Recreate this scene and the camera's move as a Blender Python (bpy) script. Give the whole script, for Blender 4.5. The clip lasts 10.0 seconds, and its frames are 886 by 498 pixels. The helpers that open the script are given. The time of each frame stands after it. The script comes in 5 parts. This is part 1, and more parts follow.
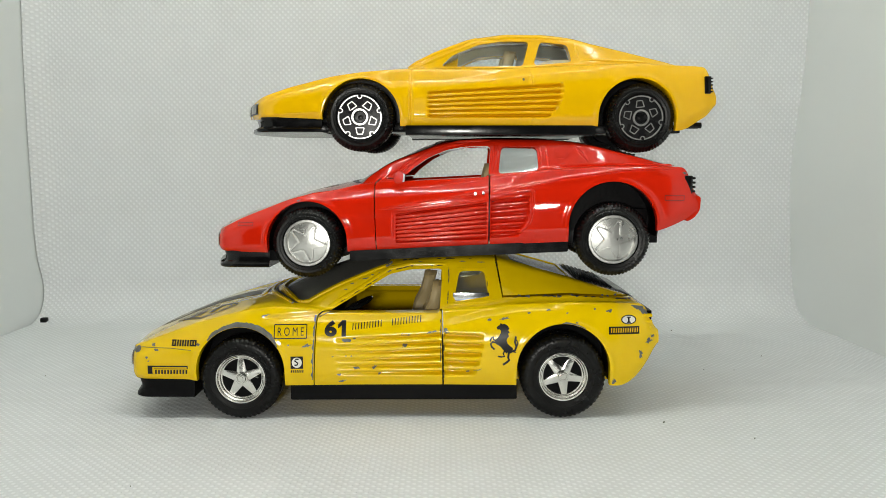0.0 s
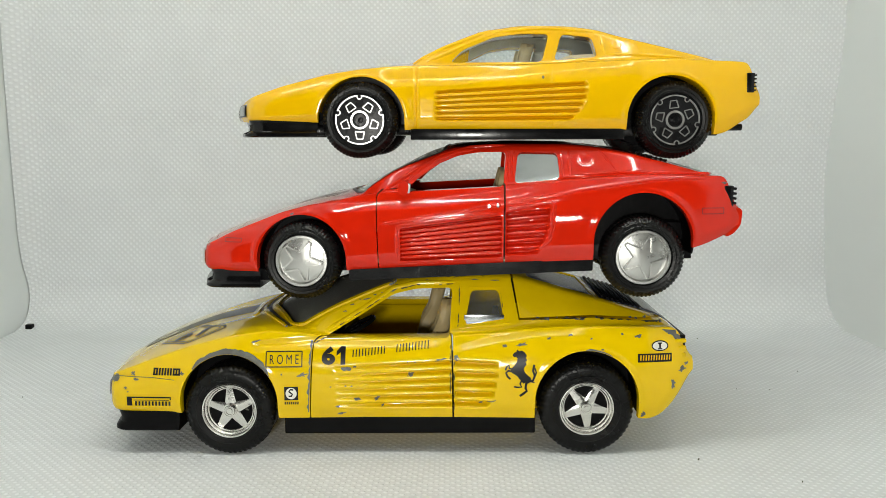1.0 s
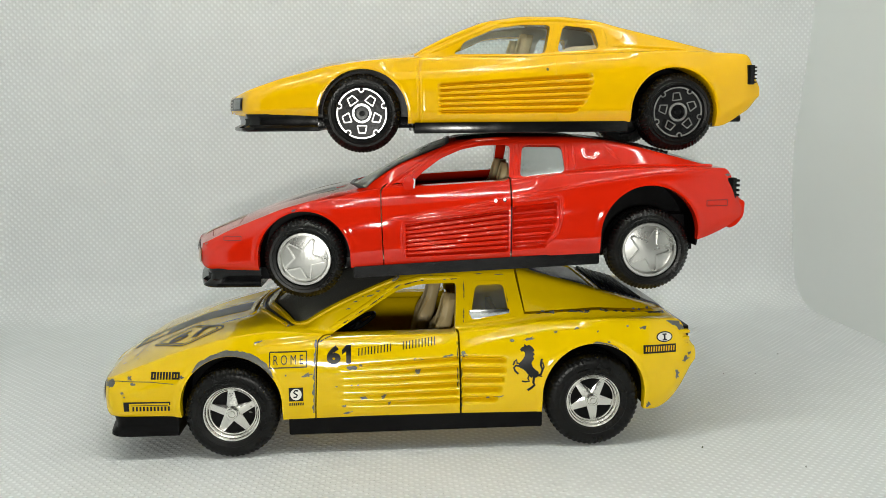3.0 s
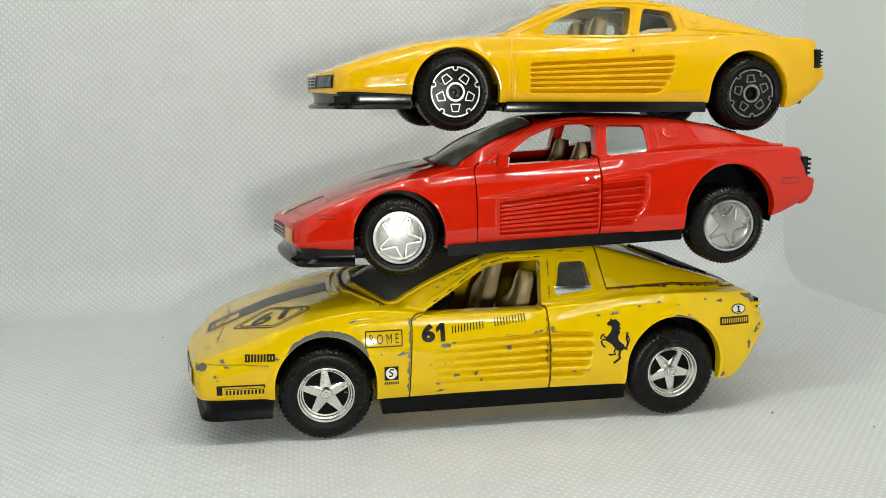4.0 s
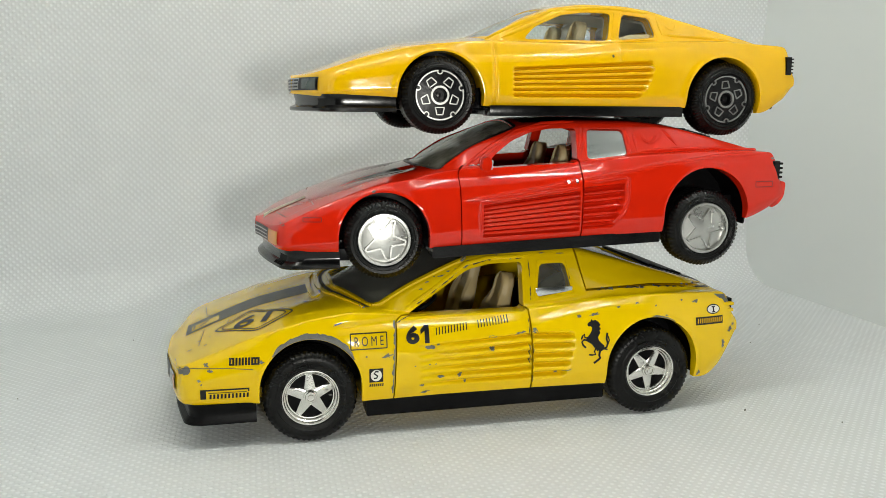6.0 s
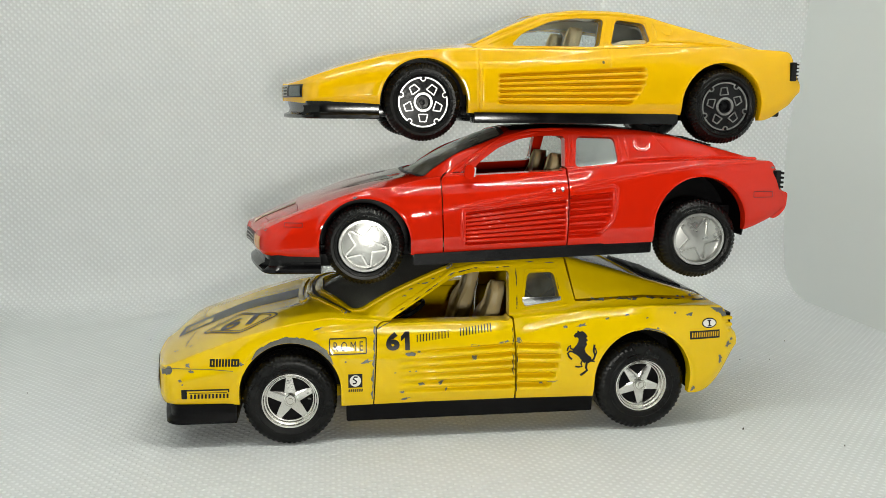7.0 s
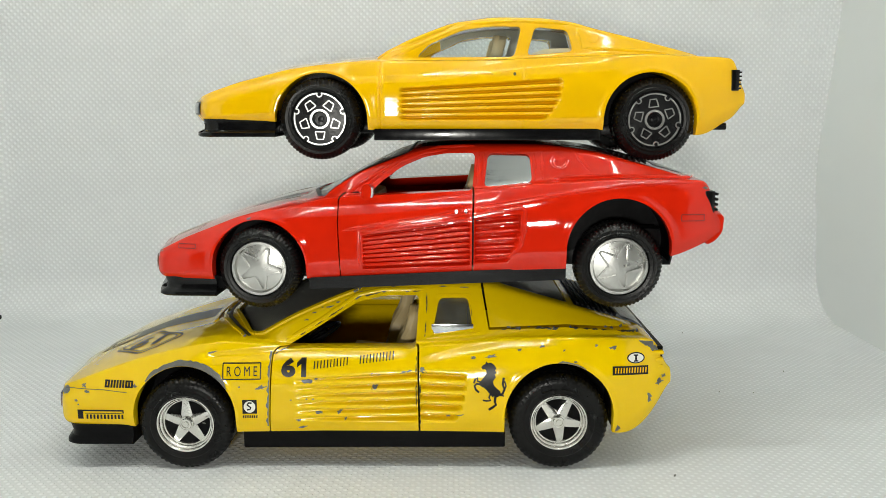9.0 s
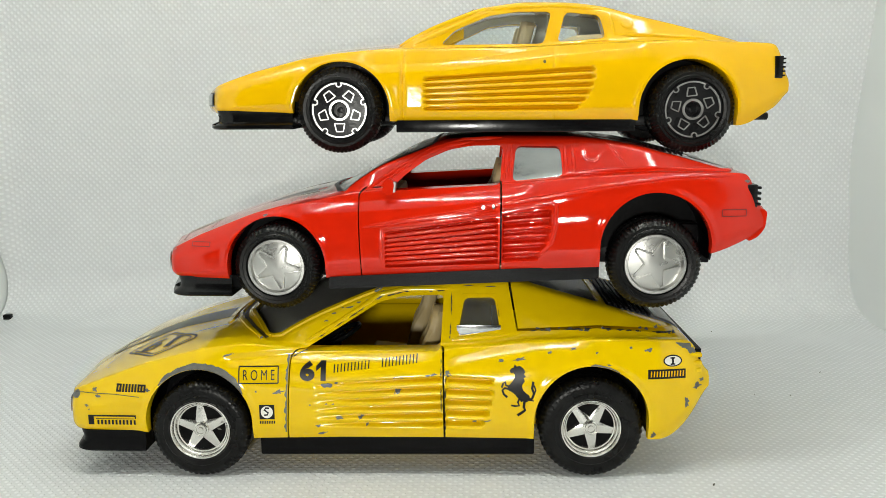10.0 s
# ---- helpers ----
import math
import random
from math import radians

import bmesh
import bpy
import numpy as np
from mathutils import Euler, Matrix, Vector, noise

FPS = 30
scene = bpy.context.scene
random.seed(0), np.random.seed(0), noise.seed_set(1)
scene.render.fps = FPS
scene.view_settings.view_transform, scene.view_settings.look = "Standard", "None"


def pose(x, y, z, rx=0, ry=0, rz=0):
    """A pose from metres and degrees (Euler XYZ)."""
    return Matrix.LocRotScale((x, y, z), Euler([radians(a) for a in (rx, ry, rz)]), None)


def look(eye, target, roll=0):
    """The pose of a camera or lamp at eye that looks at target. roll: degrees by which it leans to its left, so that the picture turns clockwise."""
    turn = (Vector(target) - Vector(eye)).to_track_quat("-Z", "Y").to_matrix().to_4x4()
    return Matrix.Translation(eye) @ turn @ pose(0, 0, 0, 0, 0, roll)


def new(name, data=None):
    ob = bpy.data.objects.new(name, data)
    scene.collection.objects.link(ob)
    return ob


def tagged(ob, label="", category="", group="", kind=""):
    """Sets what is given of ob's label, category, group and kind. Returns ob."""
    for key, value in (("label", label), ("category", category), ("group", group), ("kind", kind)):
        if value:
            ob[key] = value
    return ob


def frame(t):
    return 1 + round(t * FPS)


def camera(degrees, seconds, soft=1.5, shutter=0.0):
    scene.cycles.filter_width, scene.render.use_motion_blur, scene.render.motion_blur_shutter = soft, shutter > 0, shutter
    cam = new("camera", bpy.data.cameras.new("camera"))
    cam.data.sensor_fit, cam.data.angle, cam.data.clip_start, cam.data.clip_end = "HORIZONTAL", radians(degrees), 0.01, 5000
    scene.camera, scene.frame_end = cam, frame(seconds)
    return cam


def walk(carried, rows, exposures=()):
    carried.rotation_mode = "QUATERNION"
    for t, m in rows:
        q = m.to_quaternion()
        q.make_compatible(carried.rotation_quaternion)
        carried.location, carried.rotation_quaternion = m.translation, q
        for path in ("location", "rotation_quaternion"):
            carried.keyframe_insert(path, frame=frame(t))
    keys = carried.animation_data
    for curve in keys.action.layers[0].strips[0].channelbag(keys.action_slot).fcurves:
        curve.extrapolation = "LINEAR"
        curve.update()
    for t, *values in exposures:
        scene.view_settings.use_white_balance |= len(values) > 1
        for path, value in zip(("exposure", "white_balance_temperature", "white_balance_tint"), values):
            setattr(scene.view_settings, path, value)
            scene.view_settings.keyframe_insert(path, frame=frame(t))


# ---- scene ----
cam = camera(56.9, 10.0, soft=0.55)
METRES, EYE, TILT, LEAN, TURN = 0.27, 0.09, -6.0, 0.0, 0.0
ROWS = [
    (0.0, 0.0, 0.0, 0.0, 0.0, 0.0, 0.0),
    (0.5, 0.0014, 0.0453, 0.0048, 0.26, -1.03, -0.03),
    (1.0, -0.002, 0.1104, 0.0485, 0.57, -1.61, 0.11),
    (1.5, 0.016, 0.1385, 0.0687, 0.7, -2.04, 0.16),
    (2.0, 0.0223, 0.1333, 0.0692, 0.38, -2.38, 0.32),
    (3.5, -0.1817, 0.1254, 0.0675, -6.82, -3.63, 0.99),
    (4.0, -0.2893, 0.141, 0.0608, -10.0, -4.11, 1.06),
    (4.5, -0.3406, 0.15, 0.0622, -12.39, -4.34, 1.06),
    (5.0, -0.3474, 0.1483, 0.068, -13.86, -4.43, 1.01),
    (5.5, -0.3452, 0.1485, 0.0677, -14.23, -4.49, 0.95),
    (7.0, -0.217, 0.1255, 0.0642, -7.88, -3.67, 0.28),
    (7.5, -0.1388, 0.1277, 0.0559, -5.06, -3.72, 0.01),
    (8.0, -0.0566, 0.1318, 0.0732, -2.47, -3.74, -0.09),
    (8.5, 0.0054, 0.1321, 0.0804, -0.64, -3.82, -0.1),
    (9.0, 0.0338, 0.1627, 0.0923, 0.44, -3.97, 0.01),
    (9.5, 0.0313, 0.1969, 0.0876, 0.96, -4.17, 0.12),
    (10.0, 0.0188, 0.2071, 0.0921, 1.28, -4.33, 0.21),
]
walk(cam, [(t, pose(0, 0, EYE, TILT, LEAN, TURN) @ pose(METRES * x, METRES * y, METRES * z, 90 + pitch, roll, yaw)) for t, x, y, z, yaw, pitch, roll in ROWS],
     exposures=[(0.0, -0.09), (0.5, -0.13), (1.0, 0.0), (1.5, 0.03), (2.0, 0.0), (3.5, -0.03), (5.5, -0.04), (7.0, -0.03), (8.0, -0.01), (9.0, 0.04), (9.5, 0.09), (10.0, 0.10)])

# ---------------------------------------------------------------- light
world = bpy.data.worlds.new("room_light")
world.use_nodes = True
world.node_tree.nodes["Background"].inputs[0].default_value = (0.78, 0.86, 0.95, 1)
world.node_tree.nodes["Background"].inputs[1].default_value = 0.1
scene.world = world


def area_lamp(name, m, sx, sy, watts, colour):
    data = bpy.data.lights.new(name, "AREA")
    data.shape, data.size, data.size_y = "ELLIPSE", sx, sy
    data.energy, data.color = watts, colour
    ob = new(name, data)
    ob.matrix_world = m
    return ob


LED_COLOUR, LED_STRENGTH, LED_Y = (0.985, 1.0, 0.935), 205.0, 0.192
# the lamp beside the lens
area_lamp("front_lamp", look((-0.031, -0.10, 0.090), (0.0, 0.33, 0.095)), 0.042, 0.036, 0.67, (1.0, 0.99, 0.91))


# ---------------------------------------------------------------- materials
def material(name, colour, rough=0.5, metal=0.0, coat=0.0, vary=0.0, scale=300.0, bump=0.0, bump_scale=900.0, spec=0.5, rough_vary=0.0):
    """Principled surface with two scales of colour variation, uneven gloss and a fine relief."""
    mat = bpy.data.materials.new(name)
    mat.use_nodes = True
    nt = mat.node_tree
    p = nt.nodes["Principled BSDF"]
    p.inputs["Base Color"].default_value = (*colour, 1)
    p.inputs["Roughness"].default_value = rough
    p.inputs["Metallic"].default_value = metal
    p.inputs["Coat Weight"].default_value = coat
    p.inputs["Coat Roughness"].default_value = 0.06
    p.inputs["Specular IOR Level"].default_value = spec
    tc = nt.nodes.new("ShaderNodeTexCoord")
    if vary or rough_vary:
        n1 = noise_node(nt, tc, scale, 6)
        n2 = noise_node(nt, tc, scale * 0.12, 3)
        mid = nt.nodes.new("ShaderNodeMath")
        mid.operation = "ADD"
        nt.links.new(n1.outputs["Fac"], mid.inputs[0])
        nt.links.new(n2.outputs["Fac"], mid.inputs[1])
        if vary:
            ramp = nt.nodes.new("ShaderNodeMapRange")
            ramp.inputs[1].default_value, ramp.inputs[2].default_value = 0.6, 1.4
            ramp.inputs[3].default_value, ramp.inputs[4].default_value = 1 - vary, 1 + vary * 0.5
            nt.links.new(mid.outputs[0], ramp.inputs[0])
            mix = nt.nodes.new("ShaderNodeVectorMath")
            mix.operation = "SCALE"
            mix.inputs[0].default_value = colour
            nt.links.new(ramp.outputs[0], mix.inputs["Scale"])
            nt.links.new(mix.outputs[0], p.inputs["Base Color"])
        if rough_vary:
            rr = nt.nodes.new("ShaderNodeMapRange")
            rr.inputs[1].default_value, rr.inputs[2].default_value = 0.6, 1.4
            rr.inputs[3].default_value, rr.inputs[4].default_value = max(rough - rough_vary, 0.02), rough + rough_vary
            nt.links.new(mid.outputs[0], rr.inputs[0])
            nt.links.new(rr.outputs[0], p.inputs["Roughness"])
    if bump:
        nb = noise_node(nt, tc, bump_scale, 4)
        b = nt.nodes.new("ShaderNodeBump")
        b.inputs["Strength"].default_value = bump
        b.inputs["Distance"].default_value = 0.0004
        nt.links.new(nb.outputs["Fac"], b.inputs["Height"])
        nt.links.new(b.outputs[0], p.inputs["Normal"])
    return mat


def noise_node(nt, tc, scale, detail):
    n = nt.nodes.new("ShaderNodeTexNoise")
    n.inputs["Scale"].default_value, n.inputs["Detail"].default_value = scale, detail
    nt.links.new(tc.outputs["Object"], n.inputs["Vector"])
    return n


def worn_paint(name, colour, bare, amount):
    """Thick toy enamel, knocked off to the bare grey casting in small ragged flakes, mostly on proud edges."""
    mat = material(name, colour, 0.10, 0.0, 0.08, 0.06, 120, 0.07, 700, spec=0.36, rough_vary=0.04)
    nt = mat.node_tree
    p = nt.nodes["Principled BSDF"]
    tc = nt.nodes.new("ShaderNodeTexCoord")
    geo = nt.nodes.new("ShaderNodeNewGeometry")
    edge = nt.nodes.new("ShaderNodeMapRange")
    edge.inputs[1].default_value, edge.inputs[2].default_value = 0.52, 0.62
    edge.inputs[3].default_value, edge.inputs[4].default_value = 0.0, 0.16
    nt.links.new(geo.outputs["Pointiness"], edge.inputs[0])
    n = noise_node(nt, tc, 330, 5)
    n.inputs["Roughness"].default_value = 0.6
    add = nt.nodes.new("ShaderNodeMath")
    add.operation = "ADD"
    nt.links.new(n.outputs["Fac"], add.inputs[0])
    nt.links.new(edge.outputs[0], add.inputs[1])
    step = nt.nodes.new("ShaderNodeMapRange")
    step.inputs[1].default_value, step.inputs[2].default_value = amount, amount + 0.012
    nt.links.new(add.outputs[0], step.inputs[0])
    mix = nt.nodes.new("ShaderNodeMix")
    mix.data_type = "RGBA"
    old = p.inputs["Base Color"].links[0].from_socket
    nt.links.new(step.outputs[0], mix.inputs["Factor"])
    nt.links.new(old, mix.inputs["A"])
    mix.inputs["B"].default_value = (*bare, 1)
    nt.links.new(mix.outputs["Result"], p.inputs["Base Color"])
    coat = nt.nodes.new("ShaderNodeMapRange")
    coat.inputs[3].default_value, coat.inputs[4].default_value = 0.12, 0.0
    nt.links.new(step.outputs[0], coat.inputs[0])
    nt.links.new(coat.outputs[0], p.inputs["Coat Weight"])
    return mat


def dotted_cloth(name, colour, pitch, relief, dark):
    """White non-woven cloth with rows of small raised cells, darkened between them in colour, on the sheet's own length
    and width.
    """
    mat = material(name, colour, 0.85, 0, 0, 0.05, 60, spec=0.2)
    nt = mat.node_tree
    p = nt.nodes["Principled BSDF"]
    uv = nt.nodes.new("ShaderNodeUVMap")
    uv.uv_map = "cloth"
    rot = nt.nodes.new("ShaderNodeMapping")
    rot.inputs["Rotation"].default_value = (0, 0, radians(45))
    s = math.pi / pitch
    rot.inputs["Scale"].default_value = (s, s, s)
    nt.links.new(uv.outputs[0], rot.inputs["Vector"])
    sep = nt.nodes.new("ShaderNodeSeparateXYZ")
    nt.links.new(rot.outputs[0], sep.inputs[0])
    waves = []
    for k in (0, 1):
        w = nt.nodes.new("ShaderNodeMath")
        w.operation = "SINE"
        nt.links.new(sep.outputs[k], w.inputs[0])
        sq = nt.nodes.new("ShaderNodeMath")
        sq.operation = "MULTIPLY"
        nt.links.new(w.outputs[0], sq.inputs[0])
        nt.links.new(w.outputs[0], sq.inputs[1])
        waves.append(sq)
    dot = nt.nodes.new("ShaderNodeMath")
    dot.operation = "MULTIPLY"
    nt.links.new(waves[0].outputs[0], dot.inputs[0])
    nt.links.new(waves[1].outputs[0], dot.inputs[1])
    sharp = nt.nodes.new("ShaderNodeMapRange")
    sharp.interpolation_type = "SMOOTHSTEP"
    sharp.inputs[1].default_value, sharp.inputs[2].default_value = 0.2, 0.7
    nt.links.new(dot.outputs[0], sharp.inputs[0])
    fibre = nt.nodes.new("ShaderNodeTexNoise")
    fibre.inputs["Scale"].default_value, fibre.inputs["Detail"].default_value = 900, 5
    nt.links.new(uv.outputs[0], fibre.inputs["Vector"])
    mixh = nt.nodes.new("ShaderNodeMath")
    mixh.operation = "MULTIPLY_ADD"
    mixh.inputs[1].default_value = 0.35
    nt.links.new(fibre.outputs["Fac"], mixh.inputs[0])
    inv = nt.nodes.new("ShaderNodeMath")
    inv.operation = "MULTIPLY"
    inv.inputs[1].default_value = 1.0
    nt.links.new(sharp.outputs[0], inv.inputs[0])
    nt.links.new(inv.outputs[0], mixh.inputs[2])
    b = nt.nodes.new("ShaderNodeBump")
    b.inputs["Strength"].default_value, b.inputs["Distance"].default_value = relief, 0.0005
    nt.links.new(mixh.outputs[0], b.inputs["Height"])
    nt.links.new(b.outputs[0], p.inputs["Normal"])
    # Shade between the raised cells is put into the colour, besides the bump.
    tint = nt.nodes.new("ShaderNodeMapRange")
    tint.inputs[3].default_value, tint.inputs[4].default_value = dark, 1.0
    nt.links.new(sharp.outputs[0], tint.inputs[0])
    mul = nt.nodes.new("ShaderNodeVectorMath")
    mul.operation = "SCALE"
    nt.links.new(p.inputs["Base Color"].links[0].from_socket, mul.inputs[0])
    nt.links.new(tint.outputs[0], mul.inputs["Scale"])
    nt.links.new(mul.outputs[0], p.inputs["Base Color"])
    return mat


def clear_plastic(name, colour, rough, alpha, haze=0.5, ior=1.5):
    """Thin clear styrene: mostly see-through, with a real gloss on top."""
    mat = bpy.data.materials.new(name)
    mat.use_nodes = True
    nt = mat.node_tree
    nt.nodes.clear()
    out = nt.nodes.new("ShaderNodeOutputMaterial")
    tr = nt.nodes.new("ShaderNodeBsdfTransparent")
    tr.inputs[0].default_value = (*colour, 1)
    p = nt.nodes.new("ShaderNodeBsdfPrincipled")
    p.inputs["Base Color"].default_value = (*[c * haze for c in colour], 1)
    p.inputs["Roughness"].default_value = rough
    tc = nt.nodes.new("ShaderNodeTexCoord")
    n = noise_node(nt, tc, 260, 4)
    b = nt.nodes.new("ShaderNodeBump")
    b.inputs["Strength"].default_value, b.inputs["Distance"].default_value = 0.15, 0.0004
    nt.links.new(n.outputs["Fac"], b.inputs["Height"])
    nt.links.new(b.outputs[0], p.inputs["Normal"])
    mix = nt.nodes.new("ShaderNodeMixShader")
    fres = nt.nodes.new("ShaderNodeMath")
    fres.operation = "ADD"
    lw = nt.nodes.new("ShaderNodeFresnel")
    lw.inputs[0].default_value = ior
    scuff = nt.nodes.new("ShaderNodeMapRange")
    scuff.inputs[1].default_value, scuff.inputs[2].default_value = 0.36, 0.66
    scuff.inputs[3].default_value, scuff.inputs[4].default_value = alpha * 0.5, alpha * 1.7
    nt.links.new(noise_node(nt, tc, 190, 6).outputs["Fac"], scuff.inputs[0])
    nt.links.new(scuff.outputs[0], fres.inputs[1])
    nt.links.new(lw.outputs[0], fres.inputs[0])
    nt.links.new(fres.outputs[0], mix.inputs[0])
    nt.links.new(tr.outputs[0], mix.inputs[1])
    nt.links.new(p.outputs[0], mix.inputs[2])
    nt.links.new(mix.outputs[0], out.inputs[0])
    return mat


PAINT_RACE = worn_paint("chipped_yellow_enamel", (0.79, 0.525, 0.001), (0.15, 0.15, 0.135), 0.742)
PAINT_RED = material("red_enamel", (0.62, 0.016, 0.003), 0.05, 0, 0.0, 0.06, 120, 0.05, 1000, spec=0.45, rough_vary=0.02)
PAINT_AMBER = material("amber_yellow_enamel", (0.84, 0.475, 0.001), 0.10, 0, 0.12, 0.05, 100, 0.06, 700, spec=0.38, rough_vary=0.04)
BLACK = material("black_plastic", (0.004, 0.004, 0.0045), 0.36, 0, 0, 0.3, 200, 0.15, 700, spec=0.09, rough_vary=0.1)
SATIN = material("glossy_black_plastic", (0.004, 0.004, 0.0045), 0.18, 0, 0, 0.3, 200, 0.05, 900, spec=0.28, rough_vary=0.08)
RUBBER = material("black_rubber", (0.0045, 0.0045, 0.0045), 0.3, 0, 0, 0.35, 260, 0.3, 1500, spec=0.2, rough_vary=0.12)
CHROME = material("bright_plated_plastic", (0.80, 0.79, 0.75), 0.2, 1.0, 0, 0.12, 250, 0.25, 600, rough_vary=0.08)
SILVER = material("silver_plated_plastic", (0.52, 0.52, 0.50), 0.31, 0.85, 0, 0.08, 250, 0.12, 800, rough_vary=0.08)
GREYTRIM = material("rubbed_silver_print", (0.30, 0.30, 0.29), 0.4, 0.6, 0, 0.4, 500, 0.2, 900, rough_vary=0.1)
DARKRIM = material("dark_grey_wheel_plastic", (0.009, 0.009, 0.010), 0.3, 0.0, 0, 0.3, 300, 0.2, 900, spec=0.2, rough_vary=0.1)
BEIGE = material("cream_plastic", (0.80, 0.70, 0.46), 0.5, 0, 0, 0.12, 150, 0.1, 600)
TAN = material("tan_plastic", (0.55, 0.43, 0.22), 0.5, 0, 0, 0.15, 150, 0.1, 600)
INK = material("black_print", (0.008, 0.008, 0.009), 0.35, 0, 0, 0.3, 600, spec=0.25)
GREYINK = material("worn_grey_black_stripe", (0.075, 0.075, 0.055), 0.4, 0, 0, 0.5, 260)
WHITEINK = material("white_print", (0.78, 0.77, 0.70), 0.4, 0, 0, 0.1, 600)
BARE = material("bare_grey_casting", (0.14, 0.14, 0.125), 0.5, 0.3, 0, 0.3, 700, 0.4, 1500)
CLEAR = clear_plastic("clear_styrene", (0.95, 0.96, 0.95), 0.06, 0.02)
SMOKE = clear_plastic("scuffed_clear_styrene", (0.93, 0.93, 0.86), 0.07, 0.04, 0.6)
DIRT = material("brown_grime", (0.10, 0.075, 0.014), 0.6, 0, 0, 0.5, 300, 0.4, 800)
FOIL = material("silvered_window_plastic", (0.58, 0.60, 0.60), 0.16, 1.0, 0, 0.06, 200, 0.22, 300)
TEAL = clear_plastic("green_tinted_styrene", (0.975, 0.995, 0.99), 0.05, 0.0, 0.5, 1.3)
HAZE = clear_plastic("hazed_old_styrene", (0.90, 0.90, 0.80), 0.12, 0.05, 0.5)
# Scuffs, plus a pale veil that puts reflected white walls into the colour.
DULL = clear_plastic("scuffed_veiled_styrene", (0.90, 0.87, 0.72), 0.14, 0.26, 0.7)
AMBERLENS = material("amber_lens", (0.65, 0.24, 0.03), 0.15, 0, 0.3, 0.1, 400)
LAMPLENS = material("headlamp_lens", (0.06, 0.085, 0.08), 0.12, 0.2, 0.3, 0.2, 500)
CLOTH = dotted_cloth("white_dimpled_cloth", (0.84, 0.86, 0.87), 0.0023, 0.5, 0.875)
PANEL = material("translucent_white_sheet", (0.77, 0.80, 0.79), 0.5, 0, 0, 0.04, 8, 0.05, 30)


# ---------------------------------------------------------------- mesh helpers (millimetres)
def poly_mesh(verts, faces):
    me = bpy.data.meshes.new("m")
    me.from_pydata([tuple(map(float, v)) for v in verts], [], [tuple(map(int, f)) for f in faces])
    me.validate()
    return me


def fixed(me):
    bm = bmesh.new()
    bm.from_mesh(me)
    bmesh.ops.recalc_face_normals(bm, faces=bm.faces)
    bm.to_mesh(me)
    bm.free()
    return me


def part(name, me, mat, parent=None, label="", sharp=32, unit=0.001, at=None):
    """Links a mesh drawn in millimetres as one part under its thing or part."""
    if unit != 1:
        me.transform(Matrix.Scale(unit, 4))
    me.materials.clear()
    me.materials.append(mat)
    me.shade_smooth()
    me.set_sharp_from_angle(angle=radians(sharp))
    ob = new(name, me)
    me.name = name
    if parent:
        ob.parent = parent
    if at is not None:
        ob.matrix_basis = at
    if label:
        tagged(ob, label=label)
    return ob


def carve(a, b, op):
    """Boolean of two closed meshes; both are used up."""
    oa, ob = new("work_a", a), new("work_b", b)
    mod = oa.modifiers.new("b", "BOOLEAN")
    mod.object, mod.operation, mod.solver = ob, op, "MANIFOLD"
    bpy.context.view_layer.update()
    deps = bpy.context.evaluated_depsgraph_get()
    me = bpy.data.meshes.new_from_object(oa.evaluated_get(deps))
    for o in (oa, ob):
        bpy.data.objects.remove(o)
    return me


def joined(meshes):
    bm = bmesh.new()
    for me in meshes:
        bm.from_mesh(me)
    out = bpy.data.meshes.new("m")
    bm.to_mesh(out)
    bm.free()
    return out


def moved(me, m):
    me = me.copy()
    me.transform(m)
    if m.determinant() < 0:
        me.flip_normals()
    return me


def mirror_y(me):
    return moved(me, Matrix.Diagonal((1, -1, 1, 1)))


def prism(outline, axis, lo, hi):
    """Closed prism of a 2D outline. axis 'y': the outline is x, z; 'z': x, y; 'x': y, z."""
    n = len(outline)
    verts = []
    for d in (lo, hi):
        for a, b in outline:
            verts.append({"y": (a, d, b), "z": (a, b, d), "x": (d, a, b)}[axis])
    faces = [list(range(n)), list(range(n, 2 * n))]
    faces += [(i, (i + 1) % n, n + (i + 1) % n, n + i) for i in range(n)]
    return fixed(poly_mesh(verts, faces))


def rounded(outline, r, steps=4):
    """The outline with its corners rounded."""
    out, n = [], len(outline)
    for i in range(n):
        p, a, b = (Vector(outline[k % n]) for k in (i, i - 1, i + 1))
        da, db = (a - p), (b - p)
        ra, rb = min(r, da.length * 0.45), min(r, db.length * 0.45)
        s, e = p + da.normalized() * ra, p + db.normalized() * rb
        for k in range(steps + 1):
            u = k / steps
            out.append(tuple((1 - u) ** 2 * s + 2 * u * (1 - u) * p + u * u * e))
    return out


def box(x0, x1, y0, y1, z0, z1, bevel=0.3):
    bm = bmesh.new()
    bmesh.ops.create_cube(bm, size=1)
    bmesh.ops.scale(bm, vec=(x1 - x0, y1 - y0, z1 - z0), verts=bm.verts)
    bmesh.ops.translate(bm, vec=((x0 + x1) / 2, (y0 + y1) / 2, (z0 + z1) / 2), verts=bm.verts)
    if bevel:
        bmesh.ops.bevel(bm, geom=list(bm.edges), offset=bevel, segments=2, affect="EDGES", profile=0.6)
    me = bpy.data.meshes.new("m")
    bm.to_mesh(me)
    bm.free()
    return me


